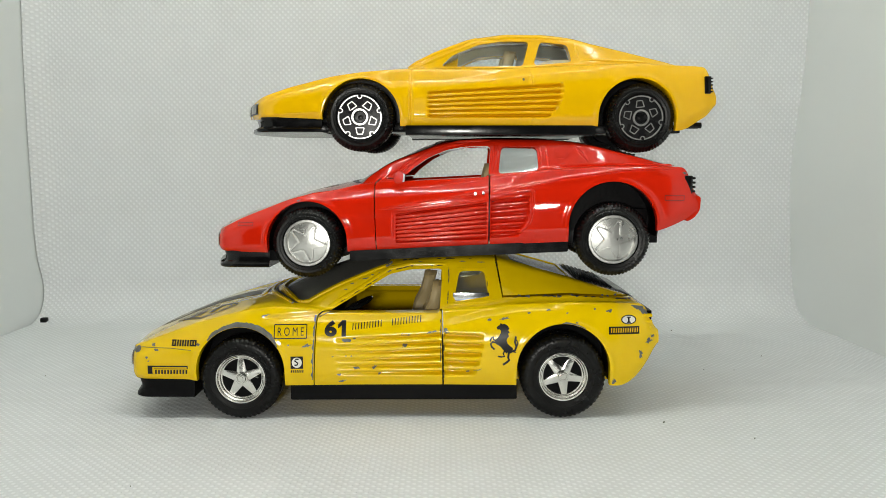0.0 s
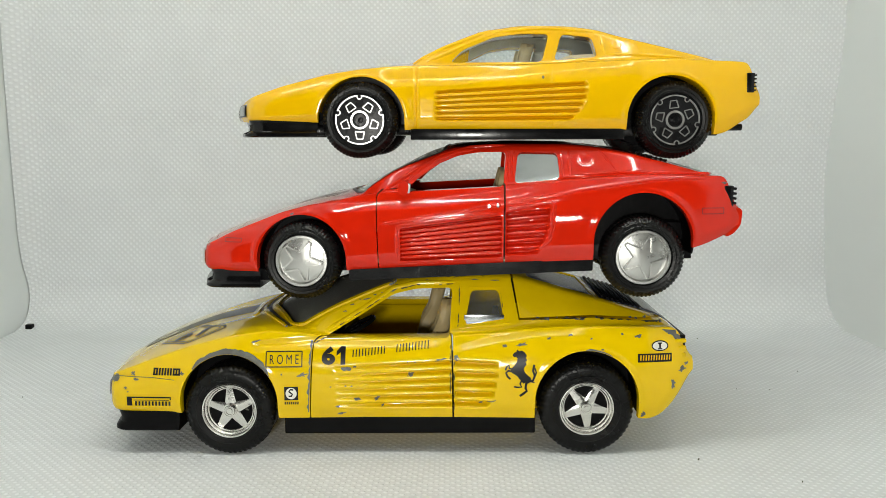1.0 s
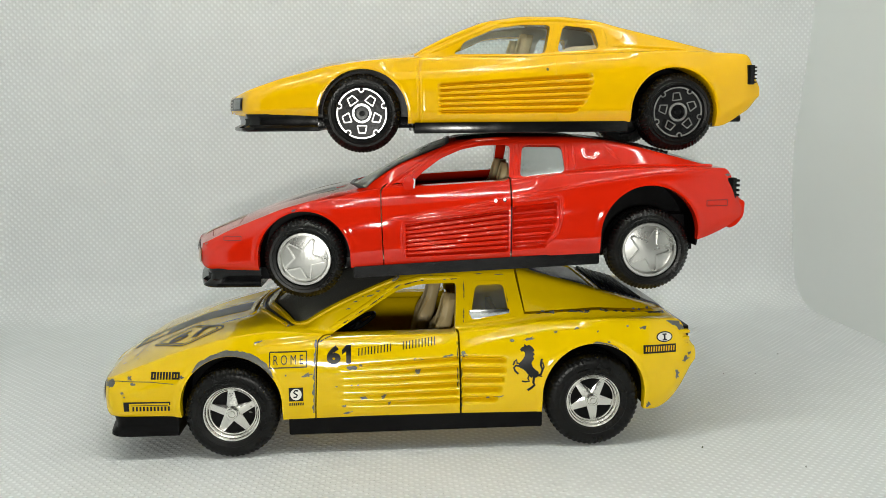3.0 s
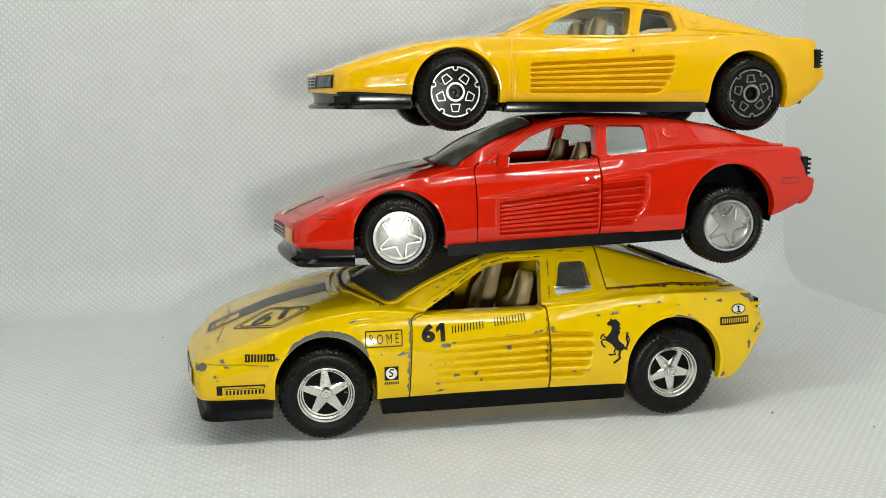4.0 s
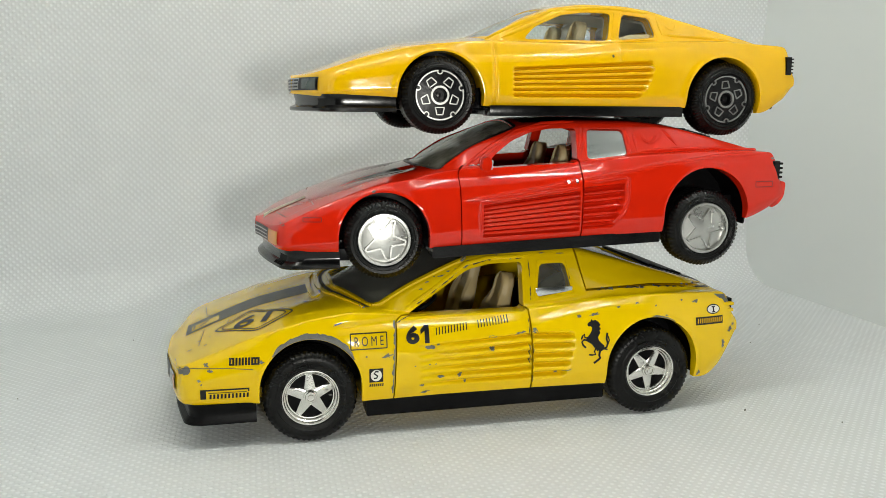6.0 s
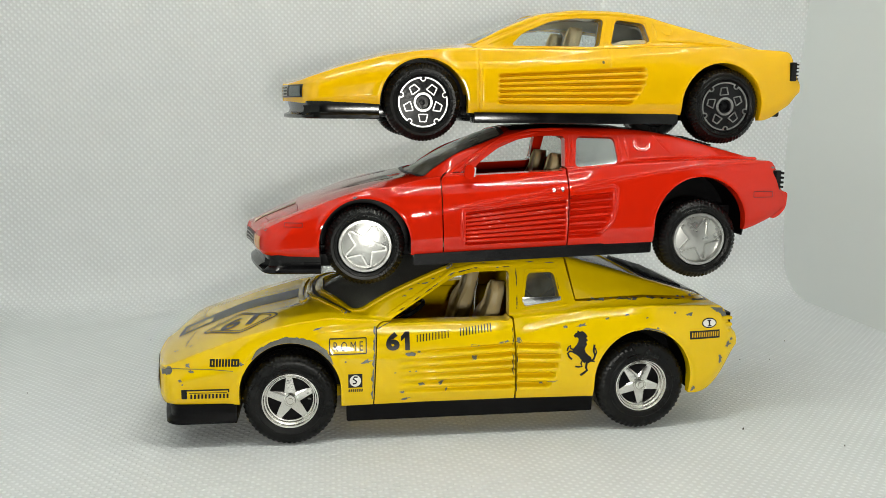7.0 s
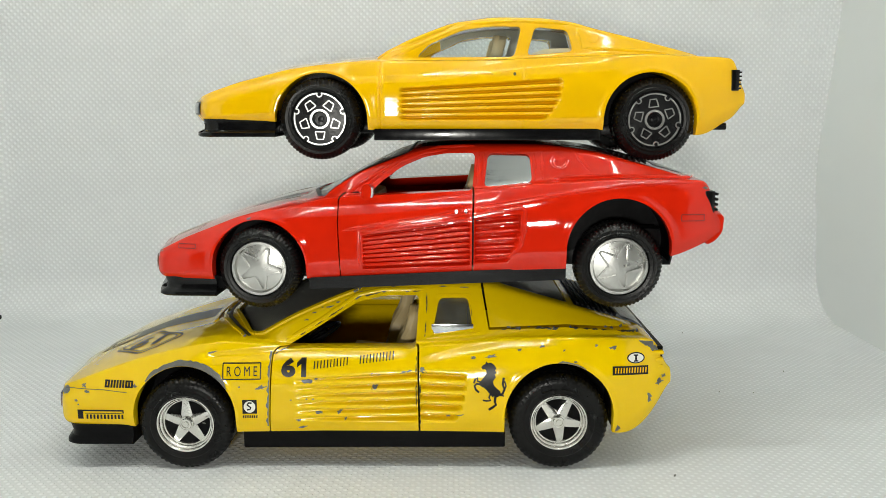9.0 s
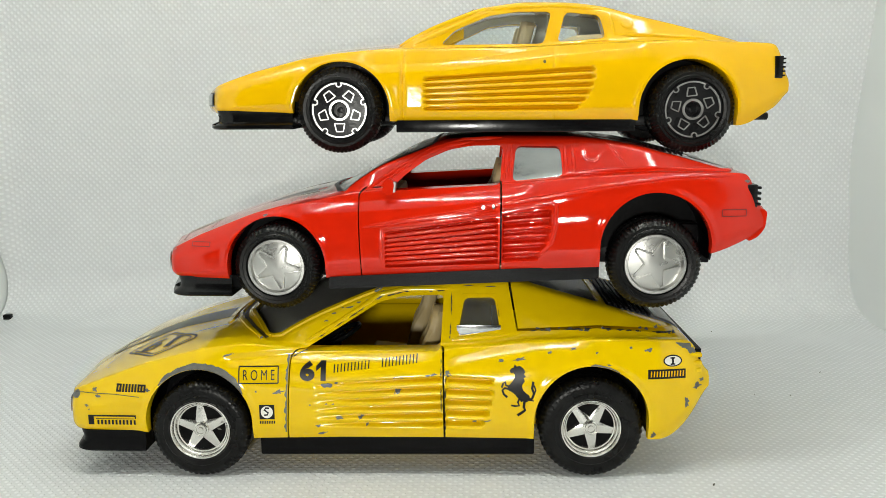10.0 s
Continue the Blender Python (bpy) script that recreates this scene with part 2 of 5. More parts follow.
def lathe(profile, segs, lug=None):
    """Turns a closed (radius, y) profile about the y axis. lug(i, k) changes the radius."""
    verts, faces, n = [], [], len(profile)
    for i in range(segs):
        a = 2 * math.pi * i / segs
        for k, (r, y) in enumerate(profile):
            rr = r + (lug(i, k) if lug else 0)
            verts.append((rr * math.cos(a), y, rr * math.sin(a)))
    for i in range(segs):
        for k in range(n):
            j, l = (i + 1) % segs, (k + 1) % n
            faces.append((i * n + k, j * n + k, j * n + l, i * n + l))
    return fixed(poly_mesh(verts, faces))


def disc(r, y0, y1, segs=48, x=0, z=0):
    return prism([(x + r * math.cos(2 * math.pi * i / segs), z + r * math.sin(2 * math.pi * i / segs)) for i in range(segs)], "y", y0, y1)


def stroke(points, width):
    """Closed outline of a polyline with a width."""
    left, right = [], []
    pts = [Vector(p) for p in points]
    for i, p in enumerate(pts):
        d = (pts[min(i + 1, len(pts) - 1)] - pts[max(i - 1, 0)]).normalized()
        nrm = Vector((-d.y, d.x)) * width / 2
        left.append(tuple(p + nrm))
        right.append(tuple(p - nrm))
    return left + right[::-1]


# ---------------------------------------------------------------- car bodies (millimetres)
def along(xs, table, soft):
    """Smooth curve through a table of (x, value)."""
    tx, tv = zip(*table)
    fine = np.linspace(xs[0] - 6, xs[-1] + 6, 900)
    v = np.interp(fine, tx, tv)
    step = fine[1] - fine[0]
    n = max(int(soft / step), 1)
    k = np.ones(2 * n + 1) / (2 * n + 1)
    for _ in range(2):
        v = np.convolve(np.pad(v, n, mode="edge"), k, mode="valid")
    return np.interp(xs, fine, v)


def smooth(a, b, v):
    u = np.clip((v - a) / (b - a), 0, 1)
    return u * u * (3 - 2 * u)


def shell(car, inset=0.0, detail=True, drop=0.0, nx=300, nside=110):
    """Closed lofted body: stations along x, each a rounded section. inset: the same body, that much smaller all round."""
    x0, x1 = car["x"]
    xs = np.linspace(x0 + inset * 1.1, x1 - inset * 1.1, nx)
    cv = {k: along(xs, car[k], car.get("soft", 1.6)) for k in ("zb", "W", "zs", "zc", "tuck")}
    for k in ("zre", "zr", "wr", "wg"):
        cv[k] = along(xs, car[k], 2.6)
    zb = cv["zb"] - drop
    W, zs, zc, tuck = cv["W"] - inset, cv["zs"] - inset, cv["zc"] - inset, cv["tuck"]
    zre, zr, wr, wg = cv["zre"] - inset, cv["zr"] - inset, cv["wr"] - inset * 0.9, cv["wg"] - inset * 0.9
    s = np.linspace(0, 1, nside)[None, :]
    Z = zb[:, None] + s * (zs - zb)[:, None]
    low = np.clip(1 - s / 0.22, 0, 1) ** 2 * 1.4
    high = np.clip((s - 0.45) / 0.55, 0, 1) ** 2.2 * tuck[:, None]
    Y = W[:, None] - low - high
    if detail:
        X = np.repeat(xs[:, None], nside, 1)
        Y = Y + car["relief"](X, Z)
    wsh = Y[:, -1]

    def deck(w):
        return zc[:, None] - (zc - zs)[:, None] * (np.clip(w / wsh[:, None], 0, 1)) ** 2.4

    wg = np.minimum(wg, wsh - 0.6)
    wr = np.minimum(wr, wg - 0.6)
    u1 = np.linspace(0, 1, 7)[None, 1:]
    w1 = wsh[:, None] + u1 * (wg - wsh)[:, None]
    u2 = np.linspace(0, 1, 15)[None, 1:]
    w2 = wg[:, None] + u2 * (wr - wg)[:, None]
    base = deck(wg[:, None])
    g2 = base + u2 * (zre[:, None] - base)
    u3 = np.linspace(0, 1, 17)[None, 1:]
    w3 = wr[:, None] * (1 - u3)
    g3 = zre[:, None] + (zr - zre)[:, None] * (1 - (1 - u3) ** 2)
    ws = np.concatenate([w1, w2, w3], 1)
    zt = np.concatenate([deck(w1), np.maximum(deck(w2), g2), np.maximum(deck(w3), g3)], 1)
    if detail and "hood" in car:
        zt = zt + car["hood"](np.repeat(xs[:, None], ws.shape[1], 1), ws)
    hy = np.concatenate([np.zeros((nx, 1)), Y, ws], 1)
    hz = np.concatenate([zb[:, None], Z, zt], 1)
    k0 = nside - 2
    for _ in range(2):
        hy[:, k0:-1] = 0.25 * hy[:, k0 - 1:-2] + 0.5 * hy[:, k0:-1] + 0.25 * hy[:, k0 + 1:]
        hz[:, k0:-1] = 0.25 * hz[:, k0 - 1:-2] + 0.5 * hz[:, k0:-1] + 0.25 * hz[:, k0 + 1:]
    ry = np.concatenate([hy, -hy[:, -2:0:-1]], 1)
    rz = np.concatenate([hz, hz[:, -2:0:-1]], 1)
    m = ry.shape[1]
    verts = np.stack([np.repeat(xs[:, None], m, 1), ry, rz], 2).reshape(-1, 3)
    idx = np.arange(nx * m).reshape(nx, m)
    nxt = np.roll(idx, -1, 1)
    quads = np.stack([idx[:-1], idx[1:], nxt[1:], nxt[:-1]], 2).reshape(-1, 4)
    faces = [tuple(q) for q in quads.tolist()] + [tuple(idx[0].tolist()), tuple(idx[-1][::-1].tolist())]
    return fixed(poly_mesh(verts, faces))


def both(me):
    return [me, mirror_y(me)]


def skin(car, outer, inner):
    """A thin shell that follows the body at that depth, for panes."""
    a = shell(car, outer, False, nx=150, nside=24)
    b = shell(car, inner, False, 3.0, nx=150, nside=24)
    return carve(a, b, "DIFFERENCE")


def build_body(car):
    """Painted shell with its openings, and the doors cut from it."""
    me = carve(shell(car), shell(car, car["wall"], False, 6.0, nx=170, nside=30), "DIFFERENCE")
    far = 70
    for wx, wz, r in car["arches"]:
        ring = [(wx + r * math.cos(a), wz + r * math.sin(a)) for a in np.linspace(0, math.pi, 49)]
        ring += [(wx - r, wz - 25), (wx + r, wz - 25)]
        for c in both(prism(ring, "y", -far, -18)):
            me = carve(me, c, "DIFFERENCE")
    for outline in car["side_windows"]:
        for c in both(prism(rounded(outline, 1.6), "y", -far, -8)):
            me = carve(me, c, "DIFFERENCE")
    for outline in car["top_windows"]:
        me = carve(me, prism(rounded(outline, 2.0), "z", car["glass_z"], 200), "DIFFERENCE")
    for line, width in car["slits"]:
        for c in both(prism(stroke(line, width), "y", -far, -12)):
            me = carve(me, c, "DIFFERENCE")
    doors = []
    for outline in car["doors"]:
        for c in both(prism(rounded(outline, 0.8), "y", -far, -16)):
            doors.append(carve(me.copy(), c.copy(), "INTERSECT"))
            cx = sum(p[0] for p in outline) / len(outline)
            cz = sum(p[1] for p in outline) / len(outline)
            grow = Matrix.Translation((cx, 0, cz)) @ Matrix.Diagonal((1.022, 1.0, 1.03, 1)) @ Matrix.Translation((-cx, 0, -cz))
            me = carve(me, moved(c, grow), "DIFFERENCE")
    return me, doors


class Surface:
    """The outside of a body, to lay prints and trim on."""

    def __init__(self, car):
        from mathutils.bvhtree import BVHTree
        me = shell(car)
        bm = bmesh.new()
        bm.from_mesh(me)
        bmesh.ops.triangulate(bm, faces=[f for f in bm.faces if len(f.verts) > 4])
        self.tree = BVHTree.FromBMesh(bm)
        bm.free()
        bpy.data.meshes.remove(me)

    def side(self, x, z):
        hit = self.tree.ray_cast(Vector((x, -120, z)), Vector((0, 1, 0)))
        return hit[0].y if hit[0] else -40.0

    def top(self, x, y):
        hit = self.tree.ray_cast(Vector((x, y, 200)), Vector((0, 0, -1)))
        return hit[0].z if hit[0] else 20.0

    def front(self, y, z):
        hit = self.tree.ray_cast(Vector((-300, y, z)), Vector((1, 0, 0)))
        return hit[0].x if hit[0] else 0.0

    def back(self, y, z):
        hit = self.tree.ray_cast(Vector((300, y, z)), Vector((-1, 0, 0)))
        return hit[0].x if hit[0] else 0.0


def laid(surface, outlines, way, lift=0.12, grain=1.3, thick=0.0):
    """Flat outlines laid on the body from the side ('y': x, z) or from above ('z': x, y), as a thin printed film."""
    bm = bmesh.new()
    for outline in outlines:
        bm.faces.new([bm.verts.new((a, b, 0)) for a, b in outline])
    bmesh.ops.remove_doubles(bm, verts=bm.verts, dist=0.002)
    bmesh.ops.triangulate(bm, faces=bm.faces)
    for _ in range(4):
        long = [e for e in bm.edges if e.calc_length() > grain]
        if not long:
            break
        bmesh.ops.subdivide_edges(bm, edges=long, cuts=1)
        bmesh.ops.triangulate(bm, faces=bm.faces)
    for v in bm.verts:
        a, b = v.co.x, v.co.y
        v.co = (a, surface.side(a, b) - lift, b) if way == "y" else (a, b, surface.top(a, b) + lift)
    if way == "y":
        bmesh.ops.delete(bm, geom=[v for v in bm.verts if v.co.y > -20 or v.co.y < -39.95 + 0.001 and surface.side(v.co.x, v.co.z) == -40.0], context="VERTS")
    if thick:
        up = Vector((0, -thick, 0)) if way == "y" else Vector((0, 0, thick))
        ext = bmesh.ops.extrude_face_region(bm, geom=list(bm.faces))
        for v in ext["geom"]:
            if isinstance(v, bmesh.types.BMVert):
                v.co += up
        bmesh.ops.recalc_face_normals(bm, faces=bm.faces)
    me = bpy.data.meshes.new("m")
    bm.to_mesh(me)
    bm.free()
    return me


def lettering(text, x, z, height, width=None, shear=0.0, bold=0.0, rise=0.0, gap=1.0):
    """Outlines of built-in letters as a flat mesh, on x, z (or x, y)."""
    cu = bpy.data.curves.new("t", "FONT")
    cu.body, cu.size, cu.shear, cu.offset, cu.resolution_u, cu.space_character = text, 1.0, shear, bold, 4, gap
    ob = new("t", cu)
    bpy.context.view_layer.update()
    me = bpy.data.meshes.new_from_object(ob.evaluated_get(bpy.context.evaluated_depsgraph_get()))
    bpy.data.objects.remove(ob)
    bpy.data.curves.remove(cu)
    co = np.array([v.co[:] for v in me.vertices])
    lo, hi = co.min(0), co.max(0)
    k = height / (hi[1] - lo[1])
    kx = k if width is None else width / (hi[0] - lo[0])
    for v in me.vertices:
        dx = (v.co.x - lo[0]) * kx
        v.co = (x + dx, z + (v.co.y - lo[1]) * k + rise * dx, 0)
    return me


def laid_mesh(surface, me, way, lift=0.13):
    bm = bmesh.new()
    bm.from_mesh(me)
    bmesh.ops.triangulate(bm, faces=bm.faces)
    for _ in range(2):
        long = [e for e in bm.edges if e.calc_length() > 1.4]
        if long:
            bmesh.ops.subdivide_edges(bm, edges=long, cuts=1)
            bmesh.ops.triangulate(bm, faces=bm.faces)
    for v in bm.verts:
        a, b = v.co.x, v.co.y
        v.co = (a, surface.side(a, b) - lift, b) if way == "y" else (a, b, surface.top(a, b) + lift)
    bm.to_mesh(me)
    bm.free()
    return me


def ring_outline(outline, width):
    """Four or more bars that follow a closed outline."""
    n = len(outline)
    return [stroke([outline[i], outline[(i + 1) % n]], width) for i in range(n)]


def ragged(x, z, size, rnd, stretch=1.6, turn=0.0):
    """A ragged flake."""
    n, pts = 15, []
    for i in range(n):
        a = 2 * math.pi * i / n
        r = size * rnd.uniform(0.35, 1.15)
        px, pz = r * stretch * math.cos(a), r * math.sin(a)
        pts.append((x + px * math.cos(turn) - pz * math.sin(turn), z + px * math.sin(turn) + pz * math.cos(turn)))
    return pts


# ---------------------------------------------------------------- wheels (millimetres, outside towards -y)
def tyre_mesh(r, width, rim, lugs, depth):
    h = width / 2
    prof = [(rim, -h + 1.0), (rim + 0.5, -h + 0.2), (rim + (r - rim) * 0.30, -h), (rim + (r - rim) * 0.36, -h + 0.22), (rim + (r - rim) * 0.55, -h + 0.1), (r - 1.6, -h + 0.35), (r - 0.55, -h + 1.1), (r, -h + 2.2), (r, -h + 3.6), (r - 0.2, -h + 4.0),
            (r - 0.2, h - 4.0), (r, h - 3.6), (r, h - 2.2), (r - 0.55, h - 1.1), (r - 1.6, h - 0.35), (rim, h - 0.6)]
    segs = lugs * 4

    def lug(i, k):
        if k in (7, 8, 11, 12):
            ph = i + (2 if k in (8, 11) else 0)
            return -depth if ph % 4 in (2, 3) else 0.0
        if k in (5, 6, 13, 14):
            return -depth * (1.3 if k in (6, 13) else 0.6) if i % 4 in (2, 3) else 0.0
        return 0.0
    return lathe(prof, segs, lug)


def star_outline(r_out, r_in, turn, n=5, tip=0.0):
    pts = []
    for i in range(n):
        a = turn + 2 * math.pi * i / n
        if tip:
            pts += [(r_out * math.cos(a - tip), r_out * math.sin(a - tip)), (r_out * math.cos(a + tip), r_out * math.sin(a + tip))]
        else:
            pts.append((r_out * math.cos(a), r_out * math.sin(a)))
        b = a + math.pi / n
        pts.append((r_in * math.cos(b), r_in * math.sin(b)))
    return pts


def dished_star(r_out, r_in, turn, y_mid, y_tip, y_back, tip=0.0):
    """Star spokes with a ridge along each arm, sloping from the hub to the rim."""
    outline = star_outline(r_out, r_in, turn, 5, tip)
    verts = [(a, y_tip, b) for a, b in outline] + [(a, y_back, b) for a, b in outline]
    n = len(outline)
    verts.append((0, y_mid, 0))
    faces = [(i, (i + 1) % n, 2 * n) for i in range(n)] + [tuple(range(2 * n - 1, n - 1, -1))]
    faces += [(i, (i + 1) % n, n + (i + 1) % n, n + i) for i in range(n)]
    return fixed(poly_mesh(verts, faces))


def rim_open_star(r):
    """Bright rim with five pointed spokes and a capped hub."""
    barrel = lathe([(r + 0.3, -0.5), (r + 0.3, 5), (r - 1.9, 5), (r - 1.95, 1.7), (r - 1.75, 1.3), (r - 1.45, 1.25), (r - 1.3, 0.55), (r - 1.0, 0.2), (r - 0.75, 0.15), (r - 0.6, -0.55), (r - 0.35, -0.9), (r, -0.85)], 72)
    star = dished_star(r - 1.5, r * 0.34, math.pi / 2 + 0.05, 0.5, 1.5, 3.0, 0.12)
    hub = lathe([(0.01, -0.6), (0.75, -0.6), (0.85, -0.2), (1.15, -0.2), (1.25, -0.55), (1.6, -0.5), (1.75, -0.1), (2.1, 0.1), (2.25, 1.4), (0.01, 1.4)], 36)
    return joined([barrel, star, hub])


def rim_pressed_star(r):
    """Bright domed disc with the raised outline of a five-pointed star."""
    dish = lathe([(r + 0.2, -0.3), (r - 0.1, -0.9), (r - 0.8, -0.95), (r - 1.2, 0.3), (r * 0.75, 0.12), (r * 0.55, -0.12), (r * 0.35, -0.32), (r * 0.15, -0.44), (0.01, -0.46), (0.01, 3), (r + 0.2, 3)], 72)
    ridge = [prism(bar, "y", -1.0, 0.3) for bar in ring_outline(star_outline(r * 0.80, r * 0.36, math.pi / 2 + 0.12, 5, 0.07), 0.5)]
    return joined([dish] + ridge)


def rim_dark(r):
    """Dark disc with a hollow hub."""
    return lathe([(r + 0.3, -0.5), (r - 0.1, -0.7), (r - 0.5, -0.25), (r * 0.45, -0.5), (2.4, -0.6), (2.0, -0.4), (1.9, 1.6), (0.9, 1.6), (0.8, 0.6), (0.01, 0.5), (0.01, 3), (r + 0.3, 3)], 60)


def rim_trim(r):
    """Silvered rim line with five notches, hub ring and five window outlines of the dark wheel."""
    out = [lathe([(2.95, -0.95), (2.3, -0.95), (2.3, -0.2), (2.95, -0.2)], 36)]
    for i in range(5):
        a = -math.pi / 2 + 2 * math.pi * i / 5
        ca, sa = math.cos(a), math.sin(a)
        quad = [(3.75, -1.45), (3.75, 1.45), (6.0, 0.95), (6.0, -0.95)]
        quad = [(u * ca - v * sa, u * sa + v * ca) for u, v in quad]
        out += [prism(bar, "y", -0.86, -0.2) for bar in ring_outline(quad, 0.3)]
        arc = np.linspace(a - math.pi / 5 + 0.07, a + math.pi / 5 - 0.07, 15)
        line = [((r - 0.45) * math.cos(q), (r - 0.45) * math.sin(q)) for q in arc]
        out.append(prism(stroke(line, 0.42), "y", -0.82, -0.2))
        b = a + math.pi / 5
        cup = [((r - 0.75) * math.cos(b) + 0.75 * math.cos(q), (r - 0.75) * math.sin(b) + 0.75 * math.sin(q)) for q in np.linspace(b + math.pi / 2, b + 3 * math.pi / 2, 9)]
        out.append(prism(stroke(cup, 0.3), "y", -0.82, -0.2))
    return joined(out)


def add_wheels(car_ob, places, make):
    """places: (x, z, y of the outer face, radius key, roll). make(key) gives (tyre, rim, trim or None)."""
    ready = {}
    for x, z, y, key, roll in places:
        for sgn in (-1, 1):
            turn = 0 if sgn < 0 else 180
            at = pose(x * 0.001, sgn * y * 0.001, z * 0.001, 0, 0, turn) @ pose(0, 0, 0, 0, roll, 0)
            if key not in ready:
                ready[key] = make(key)
                for pack in ready[key]:
                    pack[1].transform(Matrix.Scale(0.001, 4))
                    pack[1].materials.append(pack[2])
                    pack[1].shade_smooth()
                    pack[1].set_sharp_from_angle(angle=radians(30))
            hub = new("wheel", ready[key][0][1])
            hub.parent = car_ob
            hub.matrix_basis = at
            for nm, me, mat, lab in ready[key][1:]:
                o = new(nm, me)
                o.parent = hub
                if lab:
                    tagged(o, label=lab)


def seat_mesh(x, y, z, s):
    """Bucket seat: dished cushion with bolsters, and a raked dished back that narrows to a rounded headrest."""
    def sheet(rows):
        verts, faces, m = [], [], len(rows[0])
        for row in rows:
            verts += row
        for i in range(len(rows) - 1):
            for k in range(m):
                faces.append((i * m + k, i * m + (k + 1) % m, (i + 1) * m + (k + 1) % m, (i + 1) * m + k))
        faces += [tuple(range(m)), tuple(range((len(rows) - 1) * m, len(rows) * m))]
        return fixed(poly_mesh([(x + a * s, y + b * s, z + c * s) for a, b, c in verts], faces))

    vs = np.linspace(-1, 1, 21)
    back = []
    for u in np.linspace(0, 1, 22):
        half = 6.8 - 2.6 * smooth(0.5, 0.8, u)
        if u > 0.86:
            half *= math.sqrt(max(1 - ((u - 0.86) / 0.145) ** 2, 0.01))
        cx, cz = 2.0 + 5.2 * u, 3.0 + 20.5 * u
        dish = 1.9 * (1 - smooth(0.5, 0.8, u))
        rib = 0.25 * math.sin(u * 34) * (1 - smooth(0.7, 0.75, u))
        front = [(cx - dish * abs(v) ** 3 - 1.0 * (1 - v ** 8) - (rib if abs(v) < 0.55 else 0) - (0.5 if 0.55 < abs(v) < 0.95 else 0), v * half, cz) for v in vs]
        rear = [(cx + 1.9 * (1 - v ** 6) + 0.3, v * half, cz - 0.3) for v in vs[::-1]]
        back.append(front + rear)
    cushion = []
    for u in np.linspace(0, 1, 14):
        cx = -10 + 13.5 * u
        top = 5.6 - 1.4 * u - 3.0 * max(0, 0.15 - u) / 0.15
        up = [(cx, v * 6.8, z1) for v, z1 in zip(vs, top + 1.5 * np.abs(vs) ** 3 - 0.8 * np.abs(vs) ** 12)]
        down = [(cx, v * 6.8, 0.0) for v in vs[::-1]]
        cushion.append(up + down)
    return joined([sheet(back), sheet(cushion)])


def torus_mesh(r, t):
    return lathe([(r + t * math.cos(a), t * math.sin(a)) for a in np.linspace(0, 2 * math.pi, 9)[:-1]], 36)


def steering_mesh(x, y, z, r, tilt):
    me = joined([torus_mesh(r, 0.7), prism([(-r, -0.6), (r, -0.6), (r, 0.6), (-r, 0.6)], "y", -0.4, 0.4), disc(1.6, -0.6, 0.6, 16), prism([(-0.5, -r), (0.5, -r), (0.5, 0), (-0.5, 0)], "y", -0.4, 0.4)])
    me.transform(pose(x, y, z) @ pose(0, 0, 0, 0, 0, 90) @ pose(0, 0, 0, tilt, 0, 0))
    return me


def bumper_mesh(x0, x1, z0, z1, flare, w, bow, lip=1.2):
    """Black chin spoiler, wrapped round the nose and flared at its foot."""
    nose = []
    for k in range(37):
        u = -1 + 2 * k / 36
        y = 0.9 * w * u
        nose.append((x0 + abs(y / w) ** 1.5 * bow, y))
    end, corner = nose[-1], (x0 + bow, w)
    bend = []
    for k in range(1, 9):
        u = k / 8
        fin = (x0 + bow + 5.0, w)
        bend.append(tuple((1 - u) ** 2 * end[i] + 2 * u * (1 - u) * corner[i] + u * u * fin[i] for i in (0, 1)))
    ring = [(x, -y) for x, y in bend[::-1]] + nose + bend + [(x1, w), (x1, -w)]
    h = z1 - z0
    levels = [(z1, 0.3), (z1 - h * 0.12, 0.5), (z1 - h * 0.4, 0.95), (z0 + h * 0.38, 0.75), (z0 + lip, -flare), (z0 + 0.35, -flare - 0.1), (z0, -flare + 0.4)]
    verts, faces = [], []
    n = len(ring)
    for z, pull in levels:
        for i, (x, y) in enumerate(ring):
            if i < n - 2:
                verts.append((x + pull, y * (1 - pull * 0.5 / w), z))
            else:
                verts.append((x, y * (1 - pull * 0.5 / w), z))
    for l in range(len(levels) - 1):
        faces += [(l * n + i, l * n + (i + 1) % n, (l + 1) * n + (i + 1) % n, (l + 1) * n + i) for i in range(n)]
    faces += [tuple(range(n)), tuple(range((len(levels) - 1) * n, len(levels) * n))]
    return fixed(poly_mesh(verts, faces))


def notched(me, x, y, z0, z1):
    """Sinks a slanted intake into both corners of a chin spoiler."""
    for s in (-1, 1):
        cut = prism([(-3.4, z0), (2.6, z0), (3.6, z1), (-2.6, z1)], "y", -6.0, 2.0)
        me = carve(me, moved(cut, pose(x, y * s, 0) @ pose(0, 0, 0, 0, 0, -38 if s > 0 else 218)), "DIFFERENCE")
    return me


